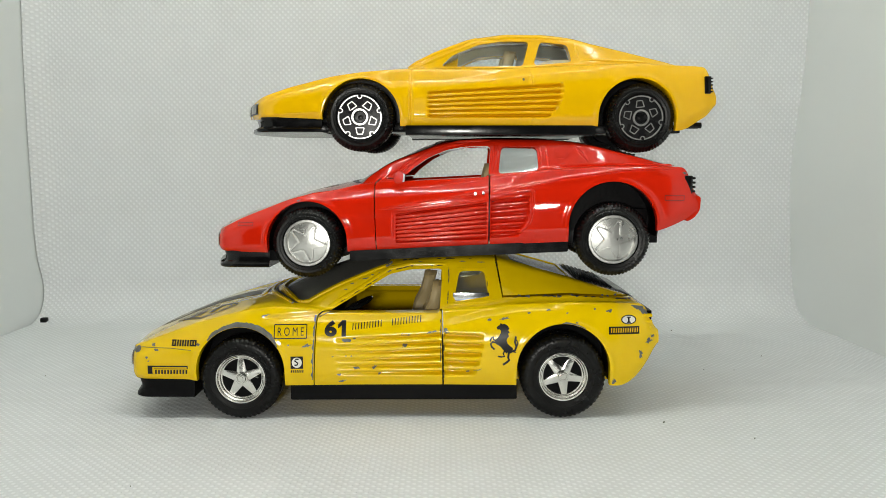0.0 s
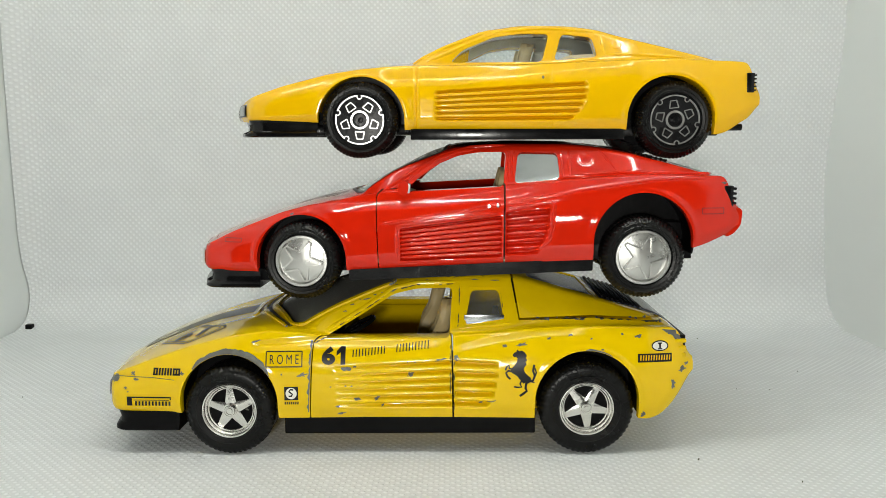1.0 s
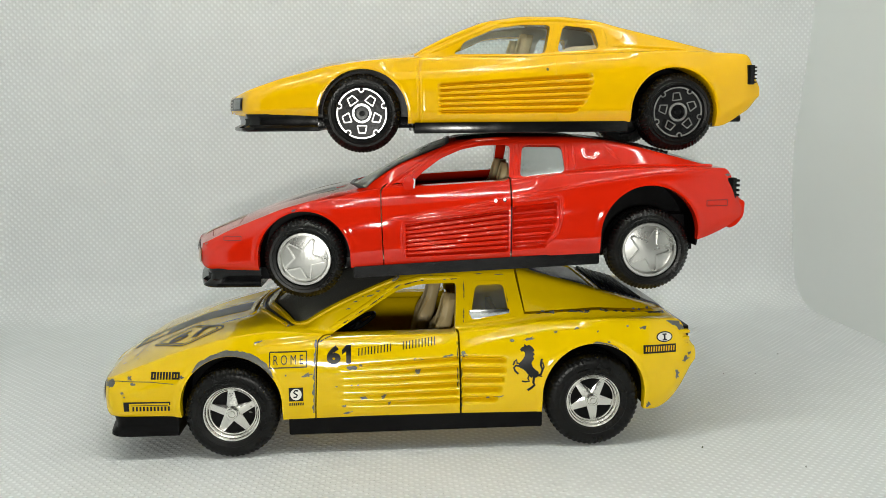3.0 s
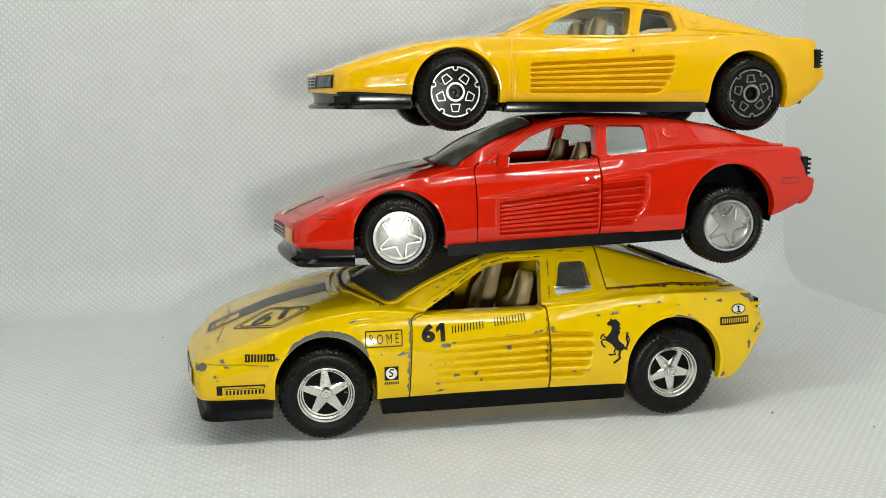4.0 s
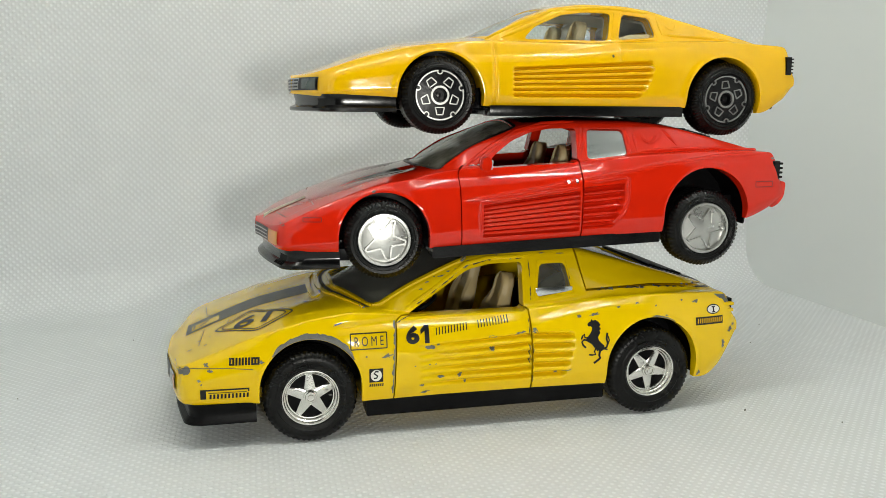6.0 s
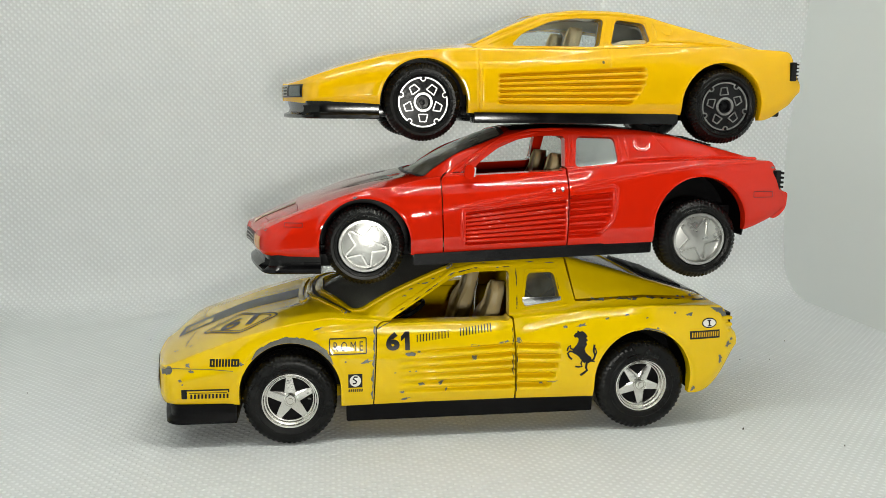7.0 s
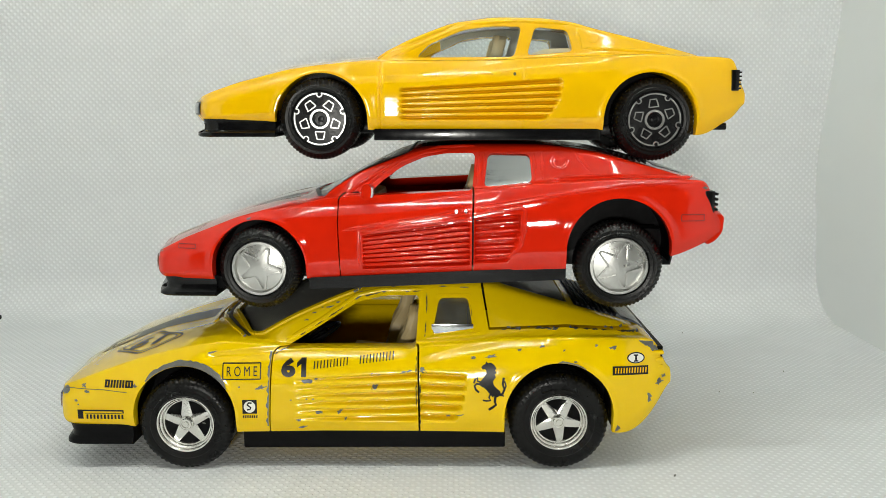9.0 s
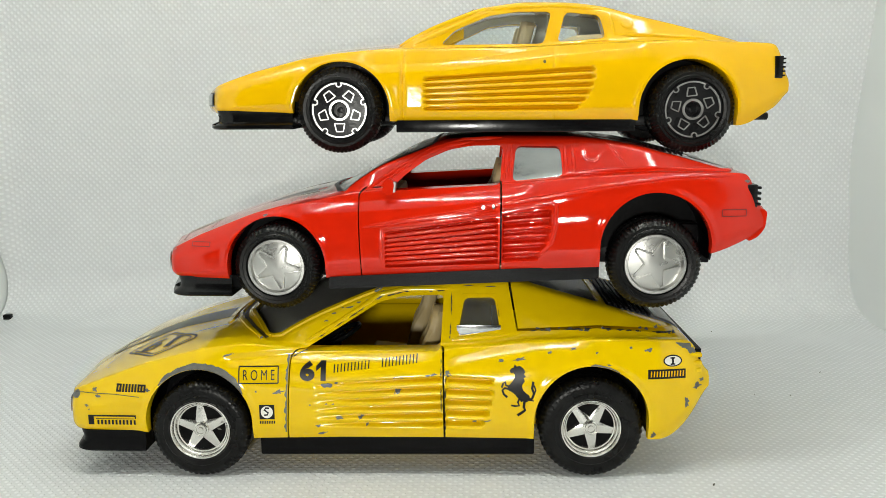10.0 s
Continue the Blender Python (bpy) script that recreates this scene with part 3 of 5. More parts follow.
def shade_cup_mesh(x, z, r, y_out, y_in):
    """Black cup added behind a wheel opening, for the shade inside the hollow body."""
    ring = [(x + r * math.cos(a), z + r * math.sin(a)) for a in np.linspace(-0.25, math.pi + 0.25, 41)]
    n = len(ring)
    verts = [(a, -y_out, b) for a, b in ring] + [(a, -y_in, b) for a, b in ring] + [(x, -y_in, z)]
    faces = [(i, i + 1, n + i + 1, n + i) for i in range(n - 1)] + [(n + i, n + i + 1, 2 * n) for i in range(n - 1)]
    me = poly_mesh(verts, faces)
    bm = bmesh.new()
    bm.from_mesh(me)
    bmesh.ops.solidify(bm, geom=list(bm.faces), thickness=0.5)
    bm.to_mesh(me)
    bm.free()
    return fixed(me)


# ---------------------------------------------------------------- the photo tent (metres)
def strip_sheet(profile, x0, x1, nx, wave, name, mat, thick):
    """A hanging sheet drawn along a (y, z) profile, with soft waves and a thickness."""
    run = [0.0]
    for a, b in zip(profile, profile[1:]):
        run.append(run[-1] + math.dist(a, b))
    bm = bmesh.new()
    uvl = bm.loops.layers.uv.new("cloth")
    grid = []
    for (y, z), s in zip(profile, run):
        row = []
        for i in range(nx + 1):
            x = x0 + (x1 - x0) * i / nx
            d = wave(x, y, z)
            row.append((bm.verts.new((x + d[0], y + d[1], z + d[2])), x, s))
        grid.append(row)
    under = []
    for row in grid:
        line = []
        for v, x, u in row:
            y, z = v.co.y, v.co.z
            d = thick if z < 0.002 else 0.0
            line.append((bm.verts.new((v.co.x, y + thick - d, z - d)), x, u))
        under.append(line)

    def quad(a, b, c, d):
        f = bm.faces.new([q[0] for q in (a, b, c, d)])
        for lp, q in zip(f.loops, (a, b, c, d)):
            lp[uvl].uv = (q[1], q[2])

    for r0, r1, s0, s1 in zip(grid, grid[1:], under, under[1:]):
        for i in range(nx):
            quad(r0[i], r0[i + 1], r1[i + 1], r1[i])
            quad(s0[i + 1], s0[i], s1[i], s1[i + 1])
        quad(r0[0], r1[0], s1[0], s0[0])
        quad(r1[-1], r0[-1], s0[-1], s1[-1])
    for i in range(nx):
        quad(grid[0][i + 1], grid[0][i], under[0][i], under[0][i + 1])
        quad(grid[-1][i], grid[-1][i + 1], under[-1][i + 1], under[-1][i])
    me = bpy.data.meshes.new(name)
    bm.to_mesh(me)
    bm.free()
    me.materials.append(mat)
    me.shade_smooth()
    me.set_sharp_from_angle(angle=radians(50))
    return new(name, me)


def sheet_profile(y0, y1, r, top):
    pts = [(y0 + (y1 - r - y0) * i / 40, -0.0006) for i in range(41)]
    pts += [(y1 - r + r * math.sin(a), r - r * math.cos(a)) for a in np.linspace(0, math.pi / 2, 13)[1:]]
    pts += [(y1, r + (top - r) * i / 30) for i in range(1, 31)]
    return pts


def sheet_wave(x, y, z):
    up = min(max(z / 0.05, 0), 1)
    far = min(max((y - 0.40) / 0.06, 0), 1)
    n = noise.noise(Vector((x * 9, y * 7, z * 9))) * 0.004 + noise.noise(Vector((x * 3, 4, z * 4))) * 0.006
    fold = 0.0025 * math.exp(-((z - 0.045 - x * 0.03) / 0.008) ** 2)
    turn = max((-0.2205 - x) / 0.012, 0)
    return (0.0, (n - fold - 0.012 * turn * turn) * up, 0.0)


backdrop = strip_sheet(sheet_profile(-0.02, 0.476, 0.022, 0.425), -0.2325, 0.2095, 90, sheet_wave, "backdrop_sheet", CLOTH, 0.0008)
tagged(backdrop, "white dimpled non-woven cloth sweeping from floor up the back", "backdrop", kind="structure")


def slab(name, x0, x1, y0, y1, z0, z1, mat, label, category):
    ob = part(name, box(x0, x1, y0, y1, z0, z1, 0), mat, unit=1)
    return tagged(ob, label, category, kind="structure")


def bent_panel(name, x, bulge, label):
    """Side panel whose back edge bows inwards over the cloth."""
    ys, zs = np.linspace(-0.02, 0.484, 43), np.linspace(-0.003, 0.43, 37)
    verts, faces, ny = [], [], len(ys)
    for off in (0.0, 0.002):
        for z in zs:
            for y in ys:
                u = min(max((y - 0.36) / 0.11, 0), 1)
                verts.append((x + off - bulge * math.exp(-((z - 0.075) / 0.06) ** 2) * u * u * (3 - 2 * u), y, z))
    n, m = len(ys) * len(zs), len(zs)
    for j in range(m - 1):
        for i in range(ny - 1):
            q = (j * ny + i, j * ny + i + 1, (j + 1) * ny + i + 1, (j + 1) * ny + i)
            faces += [q, tuple(n + k for k in q[::-1])]
    rim = [i for i in range(ny)] + [j * ny + ny - 1 for j in range(1, m)] + [(m - 1) * ny + i for i in range(ny - 2, -1, -1)] + [j * ny for j in range(m - 2, 0, -1)]
    faces += [(rim[k], rim[(k + 1) % len(rim)], n + rim[(k + 1) % len(rim)], n + rim[k]) for k in range(len(rim))]
    ob = part(name, fixed(poly_mesh(verts, faces)), PANEL, unit=1)
    return tagged(ob, label, "wall", kind="structure")


bent_panel("wall_right", 0.2080, 0.006, "smooth translucent white plastic side panel of the tent")
slab("wall_left", -0.2350, -0.2330, -0.02, 0.484, -0.003, 0.43, PANEL, "smooth translucent white plastic side panel of the tent", "wall")
slab("wall_back", -0.2330, 0.2100, 0.486, 0.488, -0.003, 0.43, PANEL, "plain white back panel of the tent", "wall")
slab("ceiling", -0.2350, 0.2120, -0.02, 0.488, 0.432, 0.434, PANEL, "plain white top panel of the tent", "ceiling")
slab("floor", -0.2350, 0.2120, -0.02, 0.488, -0.006, -0.0035, PANEL, "plain white base panel of the tent", "floor")
ROOM = material("dim_room_paint", (0.06, 0.058, 0.055), 0.8, 0, 0, 0.1, 3, 0.1, 40)
slab("floor_table", -0.8, 0.8, -0.6, 0.62, -0.04, -0.0065, ROOM, "plain table top under the tent", "table top")
slab("wall_room_front", -1.6, 1.6, -1.62, -1.6, -0.8, 1.7, ROOM, "plain dim room wall", "wall")
slab("wall_room_back", -1.6, 1.6, 1.6, 1.62, -0.8, 1.7, ROOM, "plain dim room wall", "wall")
slab("wall_room_left", -1.62, -1.6, -1.62, 1.62, -0.8, 1.7, ROOM, "plain dim room wall", "wall")
slab("wall_room_right", 1.6, 1.62, -1.62, 1.62, -0.8, 1.7, ROOM, "plain dim room wall", "wall")
slab("ceiling_room", -1.62, 1.62, -1.62, 1.62, 1.7, 1.72, ROOM, "plain dim room ceiling", "ceiling")
slab("floor_room", -1.62, 1.62, -1.62, 1.62, -0.82, -0.8, ROOM, "plain dim room floor", "floor")


# ---------------------------------------------------------------- the three toy cars
def strakes(X, Z, lo, hi, x0, x1, z0, count, slope, depth, ramp, slant, sharp=1.0, sunk=0.0):
    """Side strakes: a fan of grooves between z0 and a line that rises from lo to hi."""
    top = lo + (hi - lo) * (X - x0) / (x1 - x0)
    base = z0 + slope * (X - x0)
    ph = (Z - base) / (top - base)
    saw = (0.5 - 0.5 * np.cos(2 * np.pi * ph * count)) ** sharp
    end = x1 - slant * np.clip(1 - ph, 0, 1) ** 2.5 - 0.12 * slant * np.clip(ph, 0, 1) ** 12
    inside = smooth(0.0, 0.02, ph) * (1 - smooth(0.98, 1.0, ph)) * smooth(x0, x0 + 0.9, X) * (1 - smooth(end - 0.9, end, X))
    return -(sunk + saw * depth) * inside * (np.clip((X - x0) / (x1 - x0), 0, 1) ** 0.7 * ramp + 1 - ramp)


def lips(X, Z, arches, h):
    out = 0
    for wx, wz, r in arches:
        d = np.hypot(X - wx, np.maximum(Z - wz, 0)) - r
        out = out + h * np.exp(-((d - 0.7) / 0.9) ** 2)
    return out


def ledge(X, Z, points, low, high, rise=2.0, back=8.0):
    """A shoulder: above a bent line the side leans in, from the slope low to the slope high, then comes back."""
    xs, zs = zip(*points)
    d = Z - np.interp(X, xs, zs)
    u = np.clip(d, 0, rise)
    step = (low * u + (high - low) * u * u / (2 * rise)) * (1 - smooth(rise, back, d))
    return -step * smooth(xs[0], xs[0] + 5, X) * (1 - smooth(xs[-1] - 6, xs[-1], X))


def fold(X, Z, points, h):
    """A crease along a bent line, sharp above and soft below."""
    xs, zs = zip(*points)
    d = Z - np.interp(X, xs, zs)
    up = np.exp(-(d / 0.8) ** 2)
    down = np.exp(-(d / 1.5) ** 2)
    return h * np.where(d > 0, up, down) * smooth(xs[0], xs[0] + 18, X) * (1 - smooth(xs[-1] - 8, xs[-1], X))


ARCH_A = [(-71.4, 16.9, 15.6), (42.4, 17.4, 16.5)]
RACE = dict(
    x=(-115.8, 77.0), wall=3.4, glass_z=38.0, arches=ARCH_A,
    zb=[(-115.8, 15.4), (-109, 13.9), (-86, 13.4), (-84, 12.2), (-54, 11.7), (26, 12.0), (58, 12), (62, 11.2), (66, 12.4), (70, 16), (75.4, 23.6), (77, 27)],
    W=[(-115.8, 8), (-115.2, 16), (-114.2, 23), (-112.7, 31), (-111.2, 36), (-109.5, 39), (-105, 40), (-85, 40.6), (-55, 40.8), (-30, 40), (0, 40.3), (25, 41.3), (45, 41.5), (62, 40.5), (70, 39), (74, 37.5), (77, 35)],
    tuck=[(-112, 2.5), (-90, 4), (-45, 4.5), (0, 5), (45, 4.5), (70, 3), (77, 1.5)],
    zs=[(-115.8, 22.3), (-110, 25.4), (-101, 28.8), (-87, 33.8), (-71, 38), (-59, 39.6), (-47, 38.6), (-40, 37.6), (0, 37.6), (15, 38.5), (25, 40), (45, 41), (60, 41), (71, 40.5), (73, 38.5), (74.5, 33), (77, 30)],
    zc=[(-115.8, 23.2), (-113.5, 25.0), (-105, 28.7), (-99, 31.2), (-88, 35.5), (-77, 38.8), (-70, 40.5), (-62, 42.6), (-40, 42), (20, 40.5), (60, 40.5), (71, 40.8), (73, 38.9), (74.5, 33.5), (77, 30.3)],
    zre=[(-70, 20), (-52, 36), (-49, 39.5), (-39, 45), (-25, 51), (-16, 53.8), (1, 55.3), (19, 55.5), (24, 54), (45, 48.3), (60, 44.2), (70, 41.2), (75, 36), (77, 28)],
    zr=[(-114, 10), (-75, 30), (-64, 41.5), (-50, 48), (-35, 53), (-16, 56.2), (0, 57.2), (18, 57), (24, 55), (53, 46.2), (72, 40.6), (76, 34)],
    wr=[(-60, 33), (-49, 31.5), (-25, 27), (-16, 26), (19, 25), (24, 23), (45, 24.5), (75, 28)],
    wg=[(-60, 34.5), (-49, 34), (0, 33), (20, 33), (45, 33.5), (75, 34)],
    side_windows=[[(-41.6, 36.9), (-32.4, 42.1), (-19.2, 49.9), (-11.8, 51.5), (-0.2, 51.8), (-1.2, 36.9)], [(3.8, 40.4), (6.0, 50.9), (14.9, 51.0), (16.4, 42.2)]],
    top_windows=[[(-61, -10), (-51.5, -30), (-19.5, -24.3), (-18, 0), (-19.5, 24.3), (-51.5, 30), (-61, 10)], [(25, -19), (47, -20.5), (47, 20.5), (25, 19)]],
    slits=[([(19.3, 60), (19.5, 54), (21.5, 42.2), (45, 43), (71, 41.6)], 0.75)],
    doors=[[(-45.6, 9), (-44.3, 35.9), (-42.5, 37.5), (-0.6, 37.7), (-0.2, 9)]],
    relief=lambda X, Z: strakes(X, Z, 29, 31, -38, -0.3, 15.0, 6, 0.0, 2.4, 1.0, 0.0, 1.7) + strakes(X, Z, 31, 30.5, 0.2, 14.5, 15.0, 5, 0.0, 2.4, 0.0, 3.6, 1.7, 0.3)
    + lips(X, Z, ARCH_A, 0.3) + ledge(X, Z, [(-66, 32.6), (-45, 34.0), (-29, 34.2), (-2, 34.4)], 0.45, 0.55, 2.0, 4.5) + ledge(X, Z, [(-1, 32.2), (13, 35.6), (27, 38.0), (44, 38.6)], 0.45, 0.55, 2.0),
    hood=lambda X, w: 0.9 * np.exp(-((w - 20.5) / 1.6) ** 2) * smooth(-100, -64, X) * (1 - smooth(-66.5, -65, X)) - 0.9 * (1 - smooth(17, 20, w)) * smooth(-92, -70, X) * (1 - smooth(-67.5, -66, X)),
)
ARCH_B = [(-46.9, 62.5, 14.1), (59.0, 68.5, 15.2)]
RED = dict(
    x=(-86.3, 89.3), wall=3.4, glass_z=80.0, arches=ARCH_B,
    zb=[(-86, 60.4), (-77, 58.9), (-61, 58.5), (-32, 59), (0, 60.6), (44, 63), (70, 66), (76, 67), (82, 69.5), (87, 72), (89.3, 73.5)],
    W=[(-86.3, 6), (-84.3, 14), (-82.3, 21.5), (-80.6, 28), (-79.3, 32), (-77.2, 34.4), (-70, 35.7), (-47, 36.5), (-20, 36), (16, 36.2), (26, 36.6), (34, 37.5), (42, 38.3), (50, 38.6), (65, 38.0), (80, 36.5), (87, 35), (89.3, 33)],
    tuck=[(-81, 2), (-60, 3.5), (-20, 4), (16, 4.5), (58, 4), (80, 2.5), (89, 1.5)],
    zs=[(-86, 64.4), (-81, 65.6), (-77, 67.3), (-70, 70.8), (-54, 77.1), (-45, 79.5), (-37, 80.5), (-29, 82.5), (-20, 83.8), (0, 84.6), (16, 85.5), (35, 87.5), (58, 89), (75, 89), (84.4, 88.5), (85.6, 87.6), (86.2, 80), (89.3, 78.2)],
    zc=[(-86, 65.4), (-82, 67.7), (-70, 72.5), (-60, 76.2), (-51, 79.3), (-45, 80.9), (-33, 83.6), (-29, 84.5), (0, 86), (40, 89.5), (75, 90), (84.4, 89), (85.6, 88), (86.2, 80.5), (89.3, 78.7)],
    zre=[(-90, 40), (-40, 60), (-29, 83), (-18, 90.5), (-7, 94.5), (0, 97), (17, 98.3), (37, 98.2), (46, 97.5), (54, 96), (73, 91), (84, 88), (86, 79)],
    zr=[(-90, 40), (-45, 76), (-34, 83), (-18, 91.5), (-7, 97), (0, 98.8), (17, 99.6), (37, 99.3), (54, 97.3), (73, 92.3), (84.2, 88.8), (86, 79)],
    wr=[(-30, 28.5), (-7, 24.5), (0, 24), (37, 24), (60, 26), (85, 29)],
    wg=[(-30, 31), (0, 30.5), (37, 30), (60, 30.5), (85, 31.5)],
    side_windows=[[(-14.8, 83.6), (-10.6, 87.8), (-4.7, 92.0), (2, 94.8), (8.5, 95.9), (17.2, 96.0), (16.4, 85.2)], [(19.8, 86.2), (21.0, 95.9), (33.4, 95.7), (34.0, 87.6)]],
    top_windows=[[(-33.5, -9), (-29, -27), (-3, -22.3), (-2, 0), (-3, 22.3), (-29, 27), (-33.5, 9)]],
    slits=[],
    doors=[[(-22.3, 55), (-23.2, 82.6), (-21.6, 84.2), (16.5, 86.0), (16.3, 55)]],
    relief=lambda X, Z: strakes(X, Z, 72.4, 76.6, -16, 16, 62.0, 8, 0.045, 2.1, 0.3, 0.0, 0.9, 0.4) + strakes(X, Z, 77.5, 79.0, 16.8, 30.9, 64, 6, 0.05, 1.8, 0.0, 4.2, 0.8, 1.2)
    + lips(X, Z, ARCH_B, 0.25) + ledge(X, Z, [(-41, 77.2), (-24, 77.9), (-4, 79.2), (14, 81.2), (17, 81.6), (28, 83.2)], 0.32, 0.36, 2.6, 7.5)
    + fold(X, Z, [(-24, 73.6), (4, 77.3), (16, 79.6), (31, 82.2), (43, 84.5), (62, 87.0), (82, 87.9)], 0.5),
    hood=lambda X, w: -0.7 * np.exp(-((w - 14) / 2.2) ** 2) * smooth(-66, -46, X) * (1 - smooth(-36, -34, X)),
)
ARCH_C = [(-29.0, 106.0, 13.8), (68.5, 106.0, 13.8)]
AMBER = dict(
    x=(-73.6, 96.8), wall=3.4, glass_z=121.5, arches=ARCH_C,
    zb=[(-75, 106.6), (-66, 105.5), (-43, 105.5), (-15, 103), (54, 103), (80, 101.4), (84, 101.3), (87, 102.4), (91, 105.2), (94.4, 106.9), (96.8, 111)],
    W=[(-73.6, 8), (-71.4, 17.5), (-68.4, 24.5), (-66.2, 29.5), (-64.8, 32), (-62.5, 33.3), (-58, 34), (-30, 35), (0, 34.5), (40, 35.5), (68, 36), (85, 35), (93, 34), (96.8, 32.6)],
    tuck=[(-70, 2), (-50, 3.5), (0, 4), (45, 4), (85, 3), (96, 1.5)],
    zs=[(-75, 111.2), (-70, 112), (-66, 113), (-54, 117), (-40, 120.5), (-30, 122), (-19, 123), (-12, 123.2), (20, 123.3), (45, 124.3), (69, 125), (90, 124.1), (93.6, 123.6), (94.9, 122.6), (95.4, 115), (96.8, 113.5)],
    zc=[(-75, 112.2), (-70, 113.3), (-66, 114.3), (-54, 119), (-40, 123), (-19, 125.3), (-13, 125.8), (20, 125), (69, 126), (90, 124.8), (93.6, 124.1), (94.9, 123), (95.4, 115.5), (96.8, 114)],
    zre=[(-75, 80), (-30, 100), (-13, 123.8), (0, 130.8), (10, 134.6), (22, 136.4), (37, 136.3), (47, 135.1), (52, 133.5), (66, 130.0), (83, 125.2), (90, 122), (93, 120), (94.5, 110)],
    zr=[(-75, 80), (-30, 118), (-16, 125.5), (0, 132.8), (10, 136.6), (22, 138.4), (37, 138.1), (47, 136.6), (52, 134.7), (66, 131), (83, 125.8), (90, 122), (93, 120), (94.5, 110)],
    wr=[(-15, 27.6), (0, 27.2), (8, 25.2), (16, 23.4), (45, 23), (66, 25), (85, 28)],
    wg=[(-15, 29.5), (10, 29), (45, 28.5), (85, 30)],
    side_windows=[[(-0.8, 124.3), (3.2, 128.3), (13.4, 132.6), (21.5, 133.7), (31.0, 133.6), (28.6, 124.5)], [(32.4, 124.9), (35.0, 133.5), (44.8, 132.5), (46.2, 126.0)]],
    top_windows=[[(-14.5, -9), (-11, -26), (8, -21), (9, 0), (8, 21), (-11, 26), (-14.5, 9)]],
    slits=[], doors=[],
    relief=lambda X, Z: strakes(X, Z, 115.3, 118.2, -5.5, 42.6, 105.8, 6, 0.0, 2.4, 0.1, 5.5, 1.6, 0.4)
    + lips(X, Z, ARCH_C, 0.22) + ledge(X, Z, [(-24, 116.2), (0, 116.8), (17, 119.0), (30, 120.8), (45, 122.2), (58, 122.9)], 0.18, 0.24, 2.4) - 0.6 * np.exp(-((X + 11.5) / 0.45) ** 2) - 0.3 * np.exp(-((X - 31.3) / 0.4) ** 2),
)

OFFSET = Vector((0, 0, 0))


def cpart(name, me, mat, root, label="", sharp=32):
    """A part drawn in the stack's millimetres, moved to its own car's origin."""
    me.transform(Matrix.Translation(-OFFSET))
    return part(name, me, mat, root, label, sharp)


def car_root(name, at, label):
    root = new(name)
    root.empty_display_size = 0.02
    root.matrix_basis = at
    return tagged(root, label, "toy car", "stacked toy cars")


def common(root, car, paint, glass, open_front, interior, body_label, door_label):
    body, doors = build_body(car)
    cpart("body", body, paint, root, body_label, 38)
    for d in doors:
        cpart("door", d, paint, root, door_label, 38)
    for i, outline in enumerate(car["side_windows"]):
        if i == 0 and open_front:
            continue
        for near, c in zip((True, False), both(prism(rounded(outline, 1.6), "y", -70, -8))):
            cpart("side_window", carve(skin(car, 0.5, 1.0), c, "INTERSECT"), car.get("quarter", glass) if near and open_front else glass, root)
    for outline in car["top_windows"]:
        cpart("windscreen" if outline is car["top_windows"][0] else "rear_window", carve(skin(car, 0.4, 0.9), prism(rounded(outline, 2.0), "z", car["glass_z"], 200), "INTERSECT"), car.get("screen", glass), root)
    # Added black cups put the dark of the hollow arches into colour.
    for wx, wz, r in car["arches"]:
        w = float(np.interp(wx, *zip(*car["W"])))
        me = shade_cup_mesh(wx, wz, r + 0.4, w - car.get("cup_depth", 4.0), w - 18)
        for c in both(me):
            cpart("arch_shade_cup", c, BLACK, root)


def arch_lip(root, car, paint, depth):
    """Painted underside of each wheel opening."""
    for wx, wz, r in car["arches"]:
        w = float(np.interp(wx, *zip(*car["W"]))) - 1.2
        line = [(wx + (r + 0.15) * math.cos(a), wz + (r + 0.15) * math.sin(a)) for a in np.linspace(0.2, math.pi - 0.2, 41)]
        for c in both(prism(stroke(line, 0.5), "y", -w, -w + depth)):
            cpart("arch_lip", c, paint, root)


def add_set(root, places, make):
    add_wheels(root, [(x - OFFSET.x, z - OFFSET.z, y, k, roll) for x, z, y, k, roll in places], make)


def wheel_pack(r, width, rim_r, rim_me, rim_mat, rim_label, lugs, depth, trim=None):
    """Meshes of one wheel, its outer face at y = 0."""
    h = Matrix.Translation((0, width / 2, 0))
    drum = disc(rim_r - 0.6, 3.6, width, 36)
    pack = [("wheel", drum, BLACK, ""), ("tyre", moved(tyre_mesh(r, width, rim_r, lugs, depth), h), RUBBER, "black rubber tyre with notched tread"), ("rim", moved(rim_me, Matrix.Translation((0, 1.2, 0))), rim_mat, rim_label)]
    if trim:
        pack.append(("rim_trim", moved(trim[0], Matrix.Translation((0, 1.2, 0))), trim[1], "silver printed rim lines"))
    return pack


# the chipped racing car on the cloth
OFFSET = Vector((-17, 0, 0))
race = car_root("toy_car", pose(-0.017, 0.3225, 0.0), "worn yellow racing toy car with chipped paint, standing on the cloth")
RACE["screen"], RACE["quarter"] = SMOKE, HAZE
common(race, RACE, PAINT_RACE, CLEAR, True, BEIGE, "yellow enamel body with grey chips", "yellow chipped toy door")
SURF = Surface(RACE)
add_set(race, [(-71.6, 14.0, 40.2, 14.6, 0), (42.6, 14.7, 39.8, 15.2, 33)],
        lambda r: wheel_pack(r, 12.5, r * (0.60 if r < 15 else 0.57), rim_open_star(r * (0.60 if r < 15 else 0.57)), CHROME, "plated five-spoke star rim", 54, 0.22))
